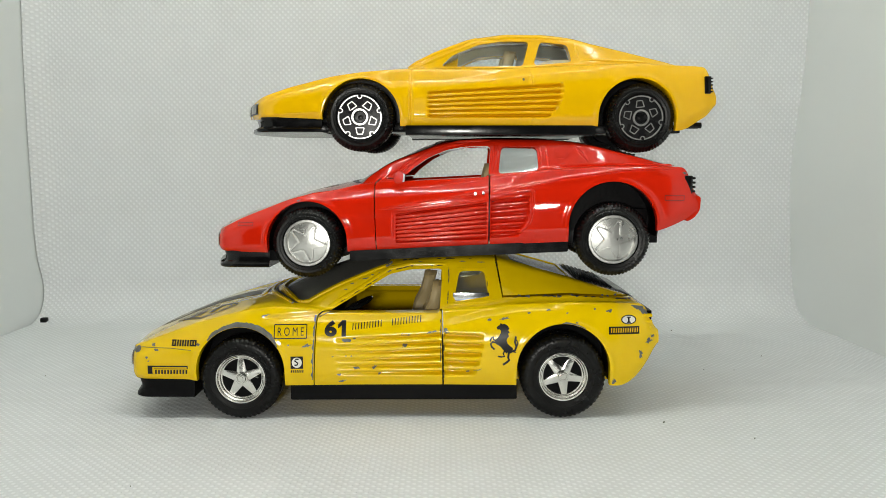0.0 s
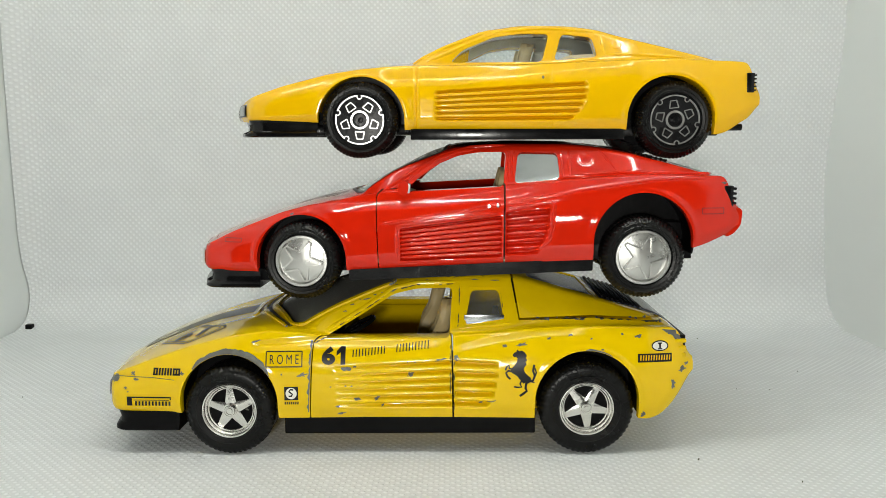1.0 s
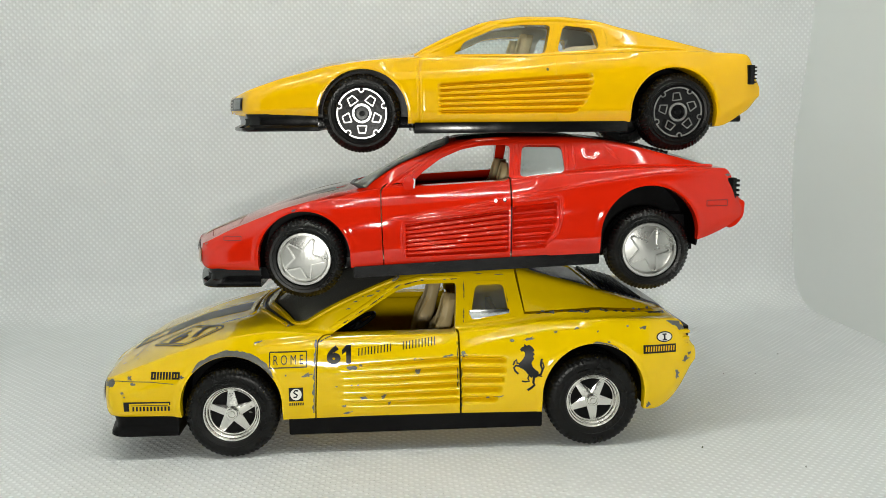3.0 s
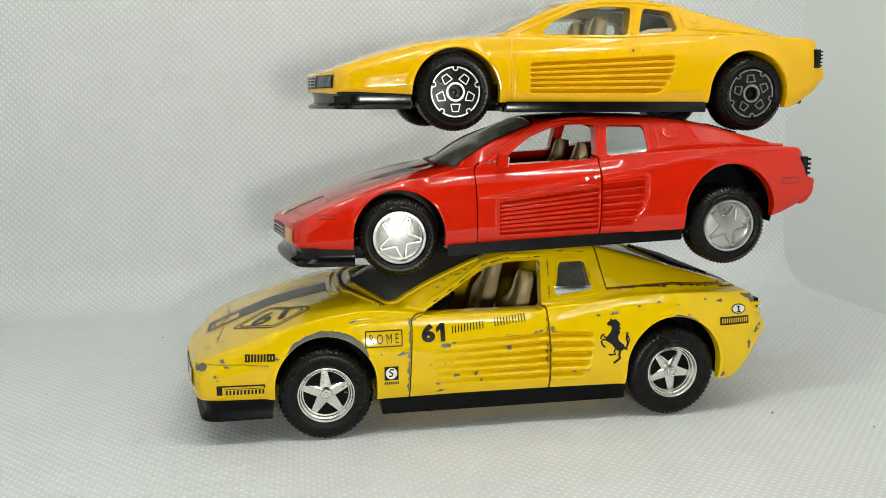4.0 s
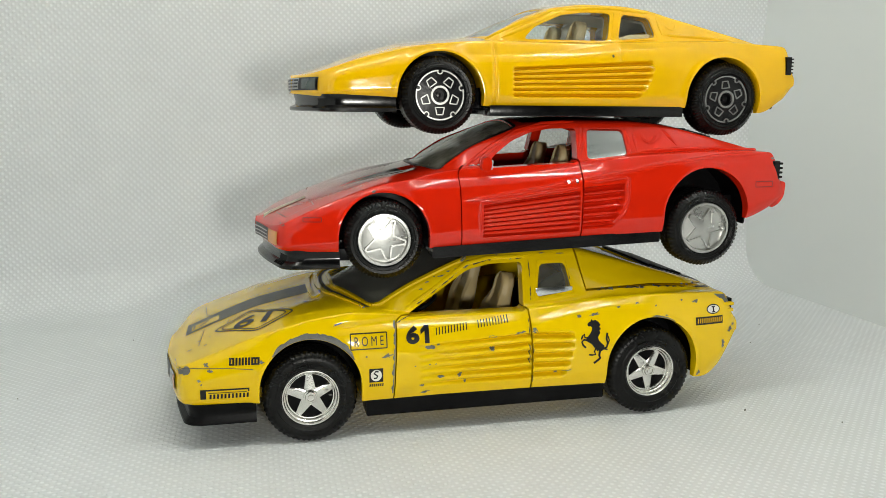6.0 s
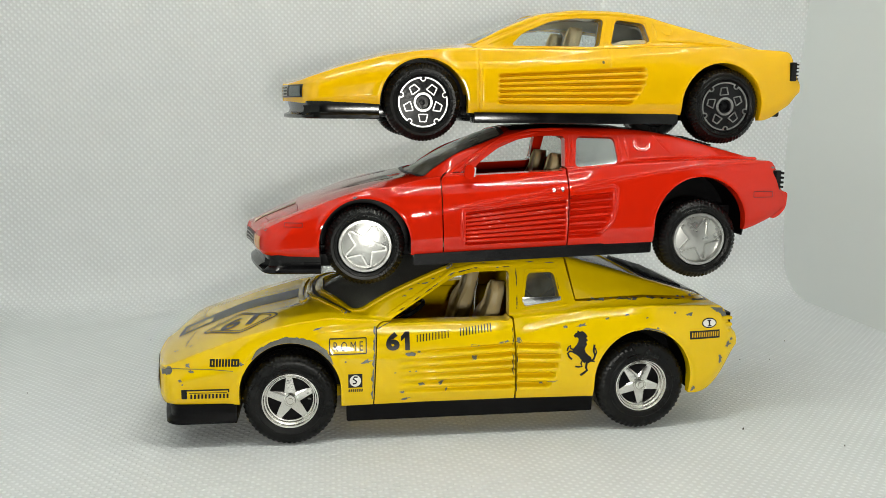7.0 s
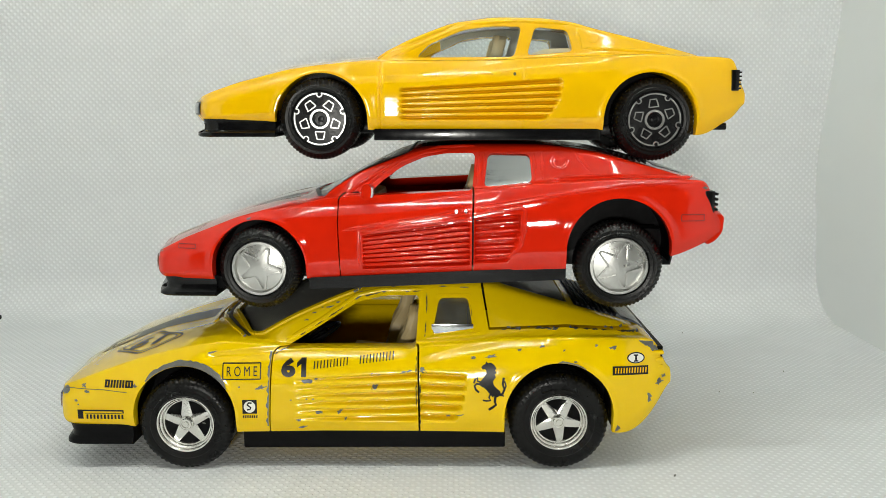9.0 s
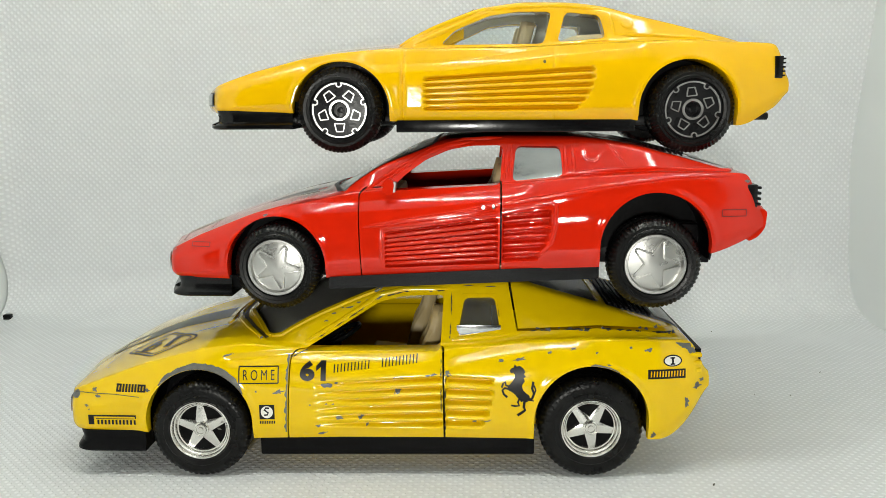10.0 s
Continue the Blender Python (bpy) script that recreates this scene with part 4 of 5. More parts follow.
for c in both(prism(rounded([(-54.2, 12.4), (26.3, 12.6), (26.3, 6.4), (-54.2, 6.1)], 0.6), "y", -38.2, -30)):
    cpart("sill", c, BLACK, race, "matt black plastic sill")
cpart("chassis", joined([box(-54, 26, -30, 30, 6.6, 12.4), box(-98, -54, -24, 24, 9.5, 13), box(26, 66, -23, 23, 9.5, 13)]), PAINT_RACE, race, "yellow underside plate")
cpart("chin_spoiler", bumper_mesh(-114.2, -88.0, 7.5, 13.9, 0.5, 39.4, 6.0), BLACK, race, "black plastic chin spoiler")
for y in (-15, 15):
    cpart("seat", seat_mesh(-13.3 - 0.12 * y, y, 14, 1.36), TAN, race, "cream plastic bucket seat")
cpart("cabin_floor", box(-52, 19, -36, 36, 12.8, 14.2), BLACK, race)
cpart("dashboard", box(-52, -38, -34, 34, 22, 34, 2.0), BLACK, race)
cpart("bulkhead", box(16, 18, -31, 31, 13, 34, 0.4), BLACK, race)
# Black block added under the roof to stop light through the lid slit.
cpart("slit_blocker", box(18.6, 21.4, -20, 20, 45, 52.5, 0.4), BLACK, race)
for s in (-1, 1):
    cpart("sill_foil", box(3.6, 16.6, min(s * 31.4, s * 30.8), max(s * 31.4, s * 30.8), 39.6, 43.6, 0.2), FOIL, race, "crumpled silver strip inside the rear side window")
cpart("steering_wheel", steering_mesh(-33, -15, 36, 6.5, 62), BLACK, race)

# the red car on its roof
OFFSET = Vector((5, 0, 50))
red = car_root("toy_car", pose(0.0056, 0.3202, 0.050, 0, 0, -2.0) @ Matrix.Diagonal((1.006, 1, 1, 1)), "glossy red toy sports car resting on the racing car's roof")
RED["screen"], RED["quarter"] = DULL, FOIL
common(red, RED, PAINT_RED, CLEAR, True, BEIGE, "glossy red enamel body", "red toy door with strakes")
SURF_R = Surface(RED)
add_set(red, [(-47, 62.0, 36.2, 12.4, 32), (59.2, 63.7, 37.2, 12.8, 26)],
        lambda r: wheel_pack(r, 10.5, r * 0.66, rim_pressed_star(r * 0.66), SILVER, "plated disc rim with pressed star", 62, 0.24))
for c in both(prism(rounded([(-32, 59.3), (44, 63.2), (44, 59.3), (-32, 55.8)], 0.6), "y", -35.5, -28)):
    cpart("sill", c, SATIN, red, "black plastic sill")
cpart("chassis", joined([prism([(-32, 59), (44, 63), (44, 60), (-32, 57)], "y", -29, 29), box(-70, -32, -20, 20, 56.5, 60), box(44, 78, -20, 20, 61, 66)]), BLACK, red)
cpart("chin_spoiler", notched(bumper_mesh(-85.0, -60.6, 53.2, 59.4, 0.9, 34.4, 8.2), -78.5, -29.0, 54.4, 57.4), SATIN, red, "black plastic chin spoiler")
for y in (-13, 13):
    cpart("seat", seat_mesh(9.0, y, 62.4, 1.17), TAN, red, "cream plastic bucket seat")
cpart("cabin_floor", box(-28, 36, -32, 32, 61, 62.4), BEIGE, red)
cpart("dashboard", box(-29, -15, -24, 24, 70, 81.6, 1.6), BEIGE, red)
# Black backing added inside to stop light through the rear door gaps.
for s in (-1, 1):
    cpart("door_gap_blocker", box(14.8, 18.6, min(s * 33.0, s * 30.5), max(s * 33.0, s * 30.5), 63, 77.5, 0.3), BLACK, red)
cpart("bulkhead", box(33, 35, -28, 28, 62, 86, 0.4), BLACK, red)

# the amber yellow car at the top
OFFSET = Vector((13, 0, 94.5))
amber = car_root("toy_car", pose(0.013, 0.3265, 0.0945), "amber yellow toy sports car on top of the red car")
AMBER["cup_depth"] = 8.0
common(amber, AMBER, PAINT_AMBER, TEAL, False, BEIGE, "amber yellow enamel body with side strakes", "")
SURF_T = Surface(AMBER)
arch_lip(amber, AMBER, PAINT_AMBER, 7.0)
add_set(amber, [(-29.4, 106.2, 34.8, 12.1, 0), (70.0, 105.9, 34.8, 12.2, 174)],
        lambda r: wheel_pack(r, 11, r * 0.66, rim_dark(r * 0.66), DARKRIM, "dark plastic wheel disc", 64, 0.22, (rim_trim(r * 0.66), SILVER if r < 12.15 else GREYTRIM)))
for c in both(box(-13.3, 54, -34.6, -27, 99.9, 103.3, 0.3)):
    cpart("sill", c, SATIN, amber, "black plastic sill")
cpart("chassis", joined([box(-13, 54, -28, 28, 100.2, 103), box(-58, -13, -20, 20, 101.5, 105), box(54, 88, -20, 20, 101, 104)]), SATIN, amber)
cpart("chin_spoiler", notched(bumper_mesh(-72.8, -43, 100.9, 106.2, 1.0, 33.4, 8.2), -66.0, -28.4, 102.0, 104.9), SATIN, amber, "glossy black chin spoiler")
for y in (-12, 12):
    cpart("seat", seat_mesh(16.5, y, 104.5, 1.17), BEIGE, amber, "cream plastic seat")
cpart("cabin_floor", box(-8, 47, -31, 31, 115, 117.5), BEIGE, amber, "cream moulded cabin tray")
cpart("dashboard", box(-12, 0, -28, 28, 112, 122, 1.6), BEIGE, amber)
cpart("parcel_shelf", prism(rounded([(33, 120.4), (33.5, 125.4), (38, 127.0), (46, 127.4), (47, 120.4)], 1.0), "y", -24, 24), BEIGE, amber, "cream rear shelf behind the seats")
# White liner added inside the roof to brighten what the windows show.
liner = carve(skin(AMBER, 3.6, 4.2), prism([(6, -27), (54, -27), (54, 27), (6, 27)], "z", 126, 200), "INTERSECT")
for outline in AMBER["side_windows"]:
    for c in both(prism(rounded(outline, 1.6), "y", -70, -8)):
        liner = carve(liner, c, "DIFFERENCE")
cpart("brightening_liner", liner, WHITEINK, amber, "white liner added to brighten the cabin")


# ---------------------------------------------------------------- light strip of the tent (metres)
def glow(name, colour, strength):
    mat = bpy.data.materials.new(name)
    mat.use_nodes = True
    p = mat.node_tree.nodes["Principled BSDF"]
    p.inputs["Base Color"].default_value = (0.8, 0.8, 0.7, 1)
    p.inputs["Emission Color"].default_value = (*colour, 1)
    p.inputs["Emission Strength"].default_value = strength
    return mat


LED = glow("led_chip", LED_COLOUR, LED_STRENGTH)
strip = new("led_strip")
strip.matrix_basis = pose(-0.010, LED_Y, 0.428)
tagged(strip, "row of small white light diodes under the tent top", "light strip")
part("strip_board", box(-0.195, 0.195, -0.006, 0.006, -0.001, 0.0015, 0), WHITEINK, strip, unit=1)
chip_mesh = box(-0.0011, 0.0011, -0.0015, 0.0015, -0.0022, -0.001, 0)
chip_mesh.materials.append(LED)
for i in range(116):
    led = new("led", chip_mesh)
    led.parent = strip
    led.location = (-0.18975 + 0.0033 * i, 0, 0)


# ---------------------------------------------------------------- prints, trim and wear
def laid_front(surface, outlines, lift=0.15):
    """Outlines (y, z) laid on the nose."""
    bm = bmesh.new()
    for outline in outlines:
        bm.faces.new([bm.verts.new((a, b, 0)) for a, b in outline])
    bmesh.ops.triangulate(bm, faces=bm.faces)
    for _ in range(4):
        long = [e for e in bm.edges if e.calc_length() > 1.3]
        if not long:
            break
        bmesh.ops.subdivide_edges(bm, edges=long, cuts=1)
        bmesh.ops.triangulate(bm, faces=bm.faces)
    for v in bm.verts:
        a, b = v.co.x, v.co.y
        x = surface.front(a, b)
        d = (surface.front(a * 0.98, b) - x)
        v.co = (x - lift, a - lift * 0.6 * (1 if a < 0 else -1) * (1 if abs(a) > 15 else 0), b)
    me = bpy.data.meshes.new("m")
    bm.to_mesh(me)
    bm.free()
    return me


def quad(x0, x1, z0, z1):
    return [(x0, z0), (x1, z0), (x1, z1), (x0, z1)]


def oval(x, z, rx, rz, n=28):
    return [(x + rx * math.cos(2 * math.pi * i / n), z + rz * math.sin(2 * math.pi * i / n)) for i in range(n)]


def band(x, z, r, w, a0, a1, rnd, n=40):
    """Ragged strip along an arch."""
    inner, outer = [], []
    walk_w = 0.8
    for i in range(n + 1):
        a = radians(a0 + (a1 - a0) * i / n)
        walk_w = min(max(walk_w + rnd.uniform(-0.16, 0.16), 0.5), 1.1)
        ro = r + w * walk_w * min(1, 5 * min(i, n - i) / n + 0.25)
        inner.append((x + r * math.cos(a), z + r * math.sin(a)))
        outer.append((x + ro * math.cos(a), z + ro * math.sin(a)))
    return inner, outer


def ladder(inner, outer):
    return [[inner[i], inner[i + 1], outer[i + 1], outer[i]] for i in range(len(inner) - 1)]


def lay(root, surface, name, outlines, mat, way="y", label="", lift=0.12, grain=1.3, thick=0.0):
    return cpart(name, laid(surface, outlines, way, lift, grain, thick), mat, root, label)


def chips(root, surface, outlines, way="y", lift=0.1, name="paint_chip", label=""):
    for outline in outlines:
        cpart(name, laid(surface, [outline], way, lift), BARE, root, label)


def letter(root, surface, name, text, x, z, h, w, mat, way="y", label="", lift=0.2, **k):
    return cpart(name, laid_mesh(surface, lettering(text, x, z, h, w, **k), way, lift), mat, root, label)


# racing car
OFFSET = Vector((-17, 0, 0))
rnd = random.Random(5)
lay(race, SURF, "city_frame", ring_outline(quad(-59.2, -47.9, 28.8, 33.5), 0.35), INK, label="printed black frame")
letter(race, SURF, "city_letters", "ROME", -58.0, 29.7, 2.9, 9.1, INK, label="black capital letters", gap=1.55)
letter(race, SURF, "race_number", "6", -41.7, 29.3, 5.4, 4.3, INK, label="bold black race figure", bold=0.055)
letter(race, SURF, "race_number", "1", -35.7, 29.3, 5.4, 1.5, INK, label="bold black race figure", bold=0.0)
lay(race, SURF, "figure_flag", [[(-37.0, 33.4), (-35.6, 34.7), (-35.6, 33.1), (-37.0, 32.0)]], INK, lift=0.2)


def uprights(x0, x1, z0, z1, count, width, rise=0.0, skip=()):
    """A row of short upright bars."""
    out = []
    for k in range(count):
        if k in skip:
            continue
        x = x0 + (x1 - x0 - width) * k / (count - 1)
        up = rise * (x - x0)
        out.append([(x, z0 + up), (x + width, z0 + up), (x + width + 0.1, z1 + up), (x + 0.1, z1 + up)])
    return out


lay(race, SURF, "name_print", uprights(-32.0, -7.8, 31.5, 33.7, 25, 0.34, 0.107, (11, 12, 13)), INK, label="thin black unreadable lettering bars")
lay(race, SURF, "sponsor_print", uprights(-95.6, -86.7, 25.9, 28.1, 10, 0.62, 0.0), INK, label="row of black sponsor bars")
lay(race, SURF, "sponsor_print", [quad(-95.6, -94.0, 25.9, 26.4), quad(-95.6, -94.0, 27.6, 28.1), quad(-88.6, -86.7, 25.9, 26.4), quad(-88.6, -86.7, 27.6, 28.1)], INK)
lay(race, SURF, "sponsor_print", [quad(-104.2, -102.5, 16.0, 19.0), quad(-102.5, -89.9, 18.5, 19.0), quad(-90.3, -89.9, 17.9, 18.5), quad(-101.9, -90.6, 17.75, 17.95)] + uprights(-101.6, -90.2, 16.0, 17.5, 11, 0.6), INK, label="black sponsor bars with a long top line")
lay(race, SURF, "sponsor_print", [quad(-53.6, -49.2, 18.0, 22.4)] + uprights(-53.6, -49.2, 16.6, 17.5, 7, 0.4), INK, label="black square badge")
lay(race, SURF, "badge_disc", [oval(-51.4, 20.2, 1.75, 1.85)], WHITEINK, lift=0.2)
lay(race, SURF, "badge_mark", [stroke([(-50.7, 21.4), (-51.6, 21.5), (-52.1, 20.9), (-51.0, 20.0), (-51.3, 19.4), (-52.2, 19.3)], 0.5)], INK, lift=0.28)
lay(race, SURF, "sponsor_print", [quad(58.2, 69.2, 30.2, 32.9)], INK, label="black sponsor plate with a pale bar")
lay(race, SURF, "sponsor_bar", uprights(58.9, 68.6, 30.8, 32.4, 12, 0.38), PAINT_AMBER, lift=0.2)
lay(race, SURF, "country_oval", [oval(65.4, 35.2, 2.75, 1.65)], INK, label="white country oval with black edge")
lay(race, SURF, "country_field", [oval(65.4, 35.2, 2.35, 1.3)], WHITEINK, lift=0.2)
lay(race, SURF, "country_letter", [quad(65.1, 65.7, 34.2, 36.1), quad(64.7, 66.1, 35.8, 36.2), quad(64.7, 66.1, 34.1, 34.5)], INK, lift=0.28, label="black capital letter I")


def figure(points):
    return [(10.9 + a * 0.0668, 41.0 - b * 0.0668) for a, b in points]


emblem = [figure([(118, 127), (127, 117), (136, 114), (140, 102), (149, 110), (162, 107), (176, 116), (186, 131), (179, 139), (187, 150), (178, 157), (183, 169), (174, 181), (170, 191), (176, 208), (190, 222), (203, 231), (205, 246), (196, 258), (186, 262), (176, 256), (168, 262), (160, 248), (150, 240), (142, 228), (130, 218), (116, 211), (108, 203), (112, 190), (122, 180), (132, 168), (140, 154), (141, 142), (134, 135), (124, 137)])]
emblem += [stroke(figure(limb), w) for limb, w in (([(122, 204), (97, 200), (87, 210), (93, 226), (108, 240)], 0.62), ([(118, 193), (102, 188), (100, 173), (90, 182), (84, 198)], 0.55), ([(182, 256), (179, 284), (185, 296), (170, 309), (152, 321)], 0.75), ([(160, 246), (153, 262), (160, 277), (142, 279), (125, 276)], 0.55), ([(196, 250), (214, 244), (222, 222), (214, 200), (219, 170)], 0.7), ([(216, 238), (229, 208), (222, 186)], 0.45), ([(198, 250), (221, 254)], 0.4))]
lay(race, SURF, "emblem", emblem, INK, label="black upright emblem shape")
lay(race, SURF, "hood_stripe", [[(-110.3, -6.5), (-68, -6.5), (-68, 6.5), (-110.3, 6.5)]], GREYINK, "z", "worn dark grey centre stripe")
lay(race, SURF, "stripe_badge", [[(-108.5, -4.5), (-99.5, -4.5), (-99.5, 1.5), (-108.5, 1.5)]], PAINT_RACE, "z", lift=0.2)
lay(race, SURF, "badge_mark", [[(-106.8, -3.2), (-105.6, -3.2), (-102.4, 0.4), (-103.4, 0.6)], [(-108, -3.6), (-107.4, -3.6), (-107.4, 0.6), (-108, 0.6)]], INK, "z", lift=0.28)
mid = Vector((-87.9, -21.1))
lozenge = [tuple(mid + (Vector(p) - mid) * 1.16) for p in ((-99.2, -17.2), (-88.5, -11.5), (-76.8, -24.6), (-87.2, -31.0))]
lay(race, SURF, "number_lozenge", ring_outline(rounded(lozenge, 2.5, 3), 0.75) + ring_outline(rounded([tuple(mid + (Vector(p) - mid) * 0.83) for p in lozenge], 2.0, 3), 0.5), INK, "z", "black outlined lozenge")
num = lettering("61", -6.2, -4.4, 8.8, 11.6, bold=0.02)
num.transform(Matrix.Translation((-87.9, -21.1, 0)) @ pose(0, 0, 0, 0, 0, -19))
cpart("hood_number", laid_mesh(SURF, num, "z", 0.2), INK, race, "black hood number")
lay(race, SURF, "panel_line", [stroke([(-110, y0), (-100, y1), (-72, y2)], 0.22) for y0, y1, y2 in ((-9, -9.5, -10.5), (9, 9.5, 10.5))] + [stroke([(-96, -10), (-96.5, -13)], 0.22), stroke([(-104, -9), (-105, -25)], 0.22), stroke([(-104, 9), (-105, 25)], 0.22)], GREYINK, "z", "fine hood panel lines")
lay(race, SURF, "panel_line", [stroke([(-113.0, 24.5), (-106, 25.3), (-96, 25.2), (-88.6, 24.5)], 0.2)], GREYINK, label="fine seam along the nose")
lay(race, SURF, "bonnet_marks", [quad(-66.5 + k, -65.9 + k, -14 + 0.6 * k, -10 + 0.6 * k) for k in (0, 1.0, 2.0)], INK, "z")

# flakes of lost paint, where the casting shows
flakes = [(-108.8, 24.2, 1.7, 1.19), (-102.4, 26.2, 0.8, 0.56), (-101.1, 24.4, 0.7, 0.49), (-104.5, 21.8, 0.6, 0.42), (-86.1, 26.6, 0.8, 0.56), (-62.5, 36.5, 1.5, 0.35), (-47.8, 26.2, 1.6, 0.6), (-54.4, 26.4, 0.35, 0.24), (-33.9, 27.9, 1.3, 0.8), (-31.3, 28.5, 0.5, 0.35), (-13.1, 29.9, 1.6, 0.45), (-13.5, 26.0, 0.9, 0.5), (-4.0, 30.7, 1.7, 0.55), (1.2, 31.1, 1.1, 1.2), (-30.3, 18.1, 1.1, 0.4), (-24.3, 18.3, 0.8, 0.5), (-22.5, 15.9, 0.45, 0.32), (-36.7, 15.7, 0.7, 0.4), (-35.7, 13.3, 1.6, 0.4), (-38.9, 22.2, 0.3, 0.21), (-34.2, 22.4, 0.35, 0.24), (-32.2, 22.4, 0.3, 0.21), (21.6, 35.5, 1.9, 0.5), (16.4, 35.1, 0.9, 0.4), (30.4, 37.5, 0.7, 0.4), (37.1, 38.5, 0.8, 0.3), (53.5, 38.9, 0.5, 0.35), (58.5, 38.3, 1.1, 0.6), (47.1, 34.3, 0.8, 0.3), (60.4, 13.0, 0.7, 1.2), (69.9, 23.0, 0.7, 1.5), (73.0, 27.5, 1.4, 0.9), (74.5, 29.1, 0.9, 0.7), (12.1, 17.5, 1.5, 0.25), (8.8, 16.5, 0.9, 0.3), (-65.6, 14.9, 0.5, 0.35), (-103.8, 20.6, 0.4, 0.28), (43.7, 37.5, 0.4, 0.28)]
chips(race, SURF, [ragged(x, z, h * 1.25, rnd, w / h, rnd.uniform(-0.1, 0.35)) for x, z, w, h in flakes], label="bare grey chip in the paint")
lay(race, SURF, "arch_wear", ladder(*band(-71.4, 16.9, 15.7, 1.7, 34, 136, rnd)), BARE, label="bare grey metal along the wheel arch", lift=0.2, grain=0.7)
lay(race, SURF, "arch_wear", ladder(*band(42.4, 17.4, 16.6, 0.7, 62, 92, rnd, 14)), BARE, lift=0.2, grain=0.7)
seam_l = [(-45.95 + 0.03 * i, 13.8 + 0.58 * i) for i in range(40)]
lay(race, SURF, "seam_wear", ladder(seam_l, [(x - 0.35 - 0.35 * math.sin(z * 1.9) * math.sin(z * 0.7) - rnd.uniform(0, 0.3), z) for x, z in seam_l]), BARE, label="paint lost along the door edge", lift=0.2, grain=0.7)
tail_l = [(66.5 + 0.3 * i, 40.1 - 0.03 * i) for i in range(22)]
lay(race, SURF, "tail_wear", ladder(tail_l, [(x, z - 0.2 - i * 0.17 * rnd.uniform(0.7, 1.15)) for i, (x, z) in enumerate(tail_l)]), BARE, label="bare grey tail corner", lift=0.1)
chips(race, SURF, [ragged(x, y, rnd.uniform(0.2, 0.6), rnd, rnd.uniform(1.2, 2.6), rnd.uniform(-0.3, 0.3)) for x, y in [(rnd.uniform(-109, -70), rnd.uniform(-33, 33)) for _ in range(26)]], "z", 0.14)
rail = [(-40 + 2.4 * i) for i in range(26)]
chips(race, SURF, [ragged(x, float(np.interp(x, *zip(*RACE["zre"]))) - rnd.uniform(0.2, 2.2), rnd.uniform(0.12, 0.3), rnd, rnd.uniform(2.5, 6.0), 0.2) for x in rail if rnd.random() < 0.5])
edge = [(-39.5, 40.2), (-31, 44.6), (-24, 48.4), (-18.5, 51.6), (-10, 53.3), (2, 54.0), (14, 53.9)]
for i in range(16):
    u = rnd.uniform(0, len(edge) - 1.01)
    (xa, za), (xb, zb) = edge[int(u)], edge[int(u) + 1]
    f = u - int(u)
    tilt = math.atan2(zb - za, xb - xa)
    chips(race, SURF, [ragged(xa + (xb - xa) * f, za + (zb - za) * f + rnd.uniform(-0.3, 0.4), rnd.uniform(0.2, 0.34), rnd, rnd.uniform(3.0, 8.0), tilt)])
WORN = material("worn_dark_edge", (0.055, 0.045, 0.02), 0.5, 0.2, 0, 0.4, 500, 0.3, 900)
rims = [[(-40.5, 38.2), (-32, 43.2), (-19.4, 51.0), (-11.8, 52.7), (0.2, 53.0)], [(1.4, 37.4), (2.0, 45.0), (2.2, 52.6)], [(16.6, 43.0), (15.6, 51.8)], [(20.2, 41.9), (45, 42.7), (70, 41.2)], [(-43.5, 36.0), (-41.2, 37.0)], [(-18, 54.2), (-8, 55.0), (4, 55.3), (16, 55.2)], [(-0.9, 15.0), (-0.9, 36.0)], [(0.3, 15.0), (0.3, 33.0)]]
for line, many in zip(rims, (9, 6, 3, 16, 3, 8, 7, 6)):
    for _ in range(many):
        u = rnd.uniform(0, len(line) - 1.01)
        (xa, za), (xb, zb) = line[int(u)], line[int(u) + 1]
        f = u - int(u)
        cpart("worn_edge", laid(SURF, [ragged(xa + (xb - xa) * f, za + (zb - za) * f, rnd.uniform(0.16, 0.28), rnd, rnd.uniform(3.0, 9.0), math.atan2(zb - za, xb - xa))], "y", 0.14), WORN, race)
lid_l = [(22.5 + 1.6 * i, 43.6 + 0.3 * math.sin(i)) for i in range(30)]
chips(race, SURF, [ragged(x, z - 1.0, rnd.uniform(0.15, 0.5), rnd, 2.4, 0) for x, z in lid_l if rnd.random() < 0.6])

# glass rubber, rear lid, lamps
frame_line = rounded([(x - (0.9 if x < -40 else -0.4), y * 1.03) for x, y in RACE["top_windows"][0]], 2.0)
lay(race, SURF, "screen_frame", ring_outline(frame_line, 1.1), PAINT_RACE, "z", "raised yellow windscreen frame", lift=-0.1, thick=0.8)
lay(race, SURF, "screen_grime", ring_outline([(x + (0.7 if x < -40 else -0.6), y * 0.97) for x, y in frame_line], 0.6), DIRT, "z", "brown grime round the windscreen", lift=0.1)
lay(race, SURF, "cowl_gap", [stroke([(-52.5, s * 32.0), (-58.0, s * 24.5), (-62.6, s * 16.0), (-64.4, s * 8.0), (-64.8, 0)], 1.2) for s in (-1, 1)], DIRT, "z", "dark grimy cowl gap", lift=0.1)
lay(race, SURF, "cowl_edge", [stroke([(-54.0, s * 32.6), (-59.8, s * 25.0), (-64.4, s * 16.4), (-66.2, s * 8.0), (-66.6, 0)], 0.9) for s in (-1, 1)], PAINT_RACE, "z", lift=-0.1, thick=0.7)
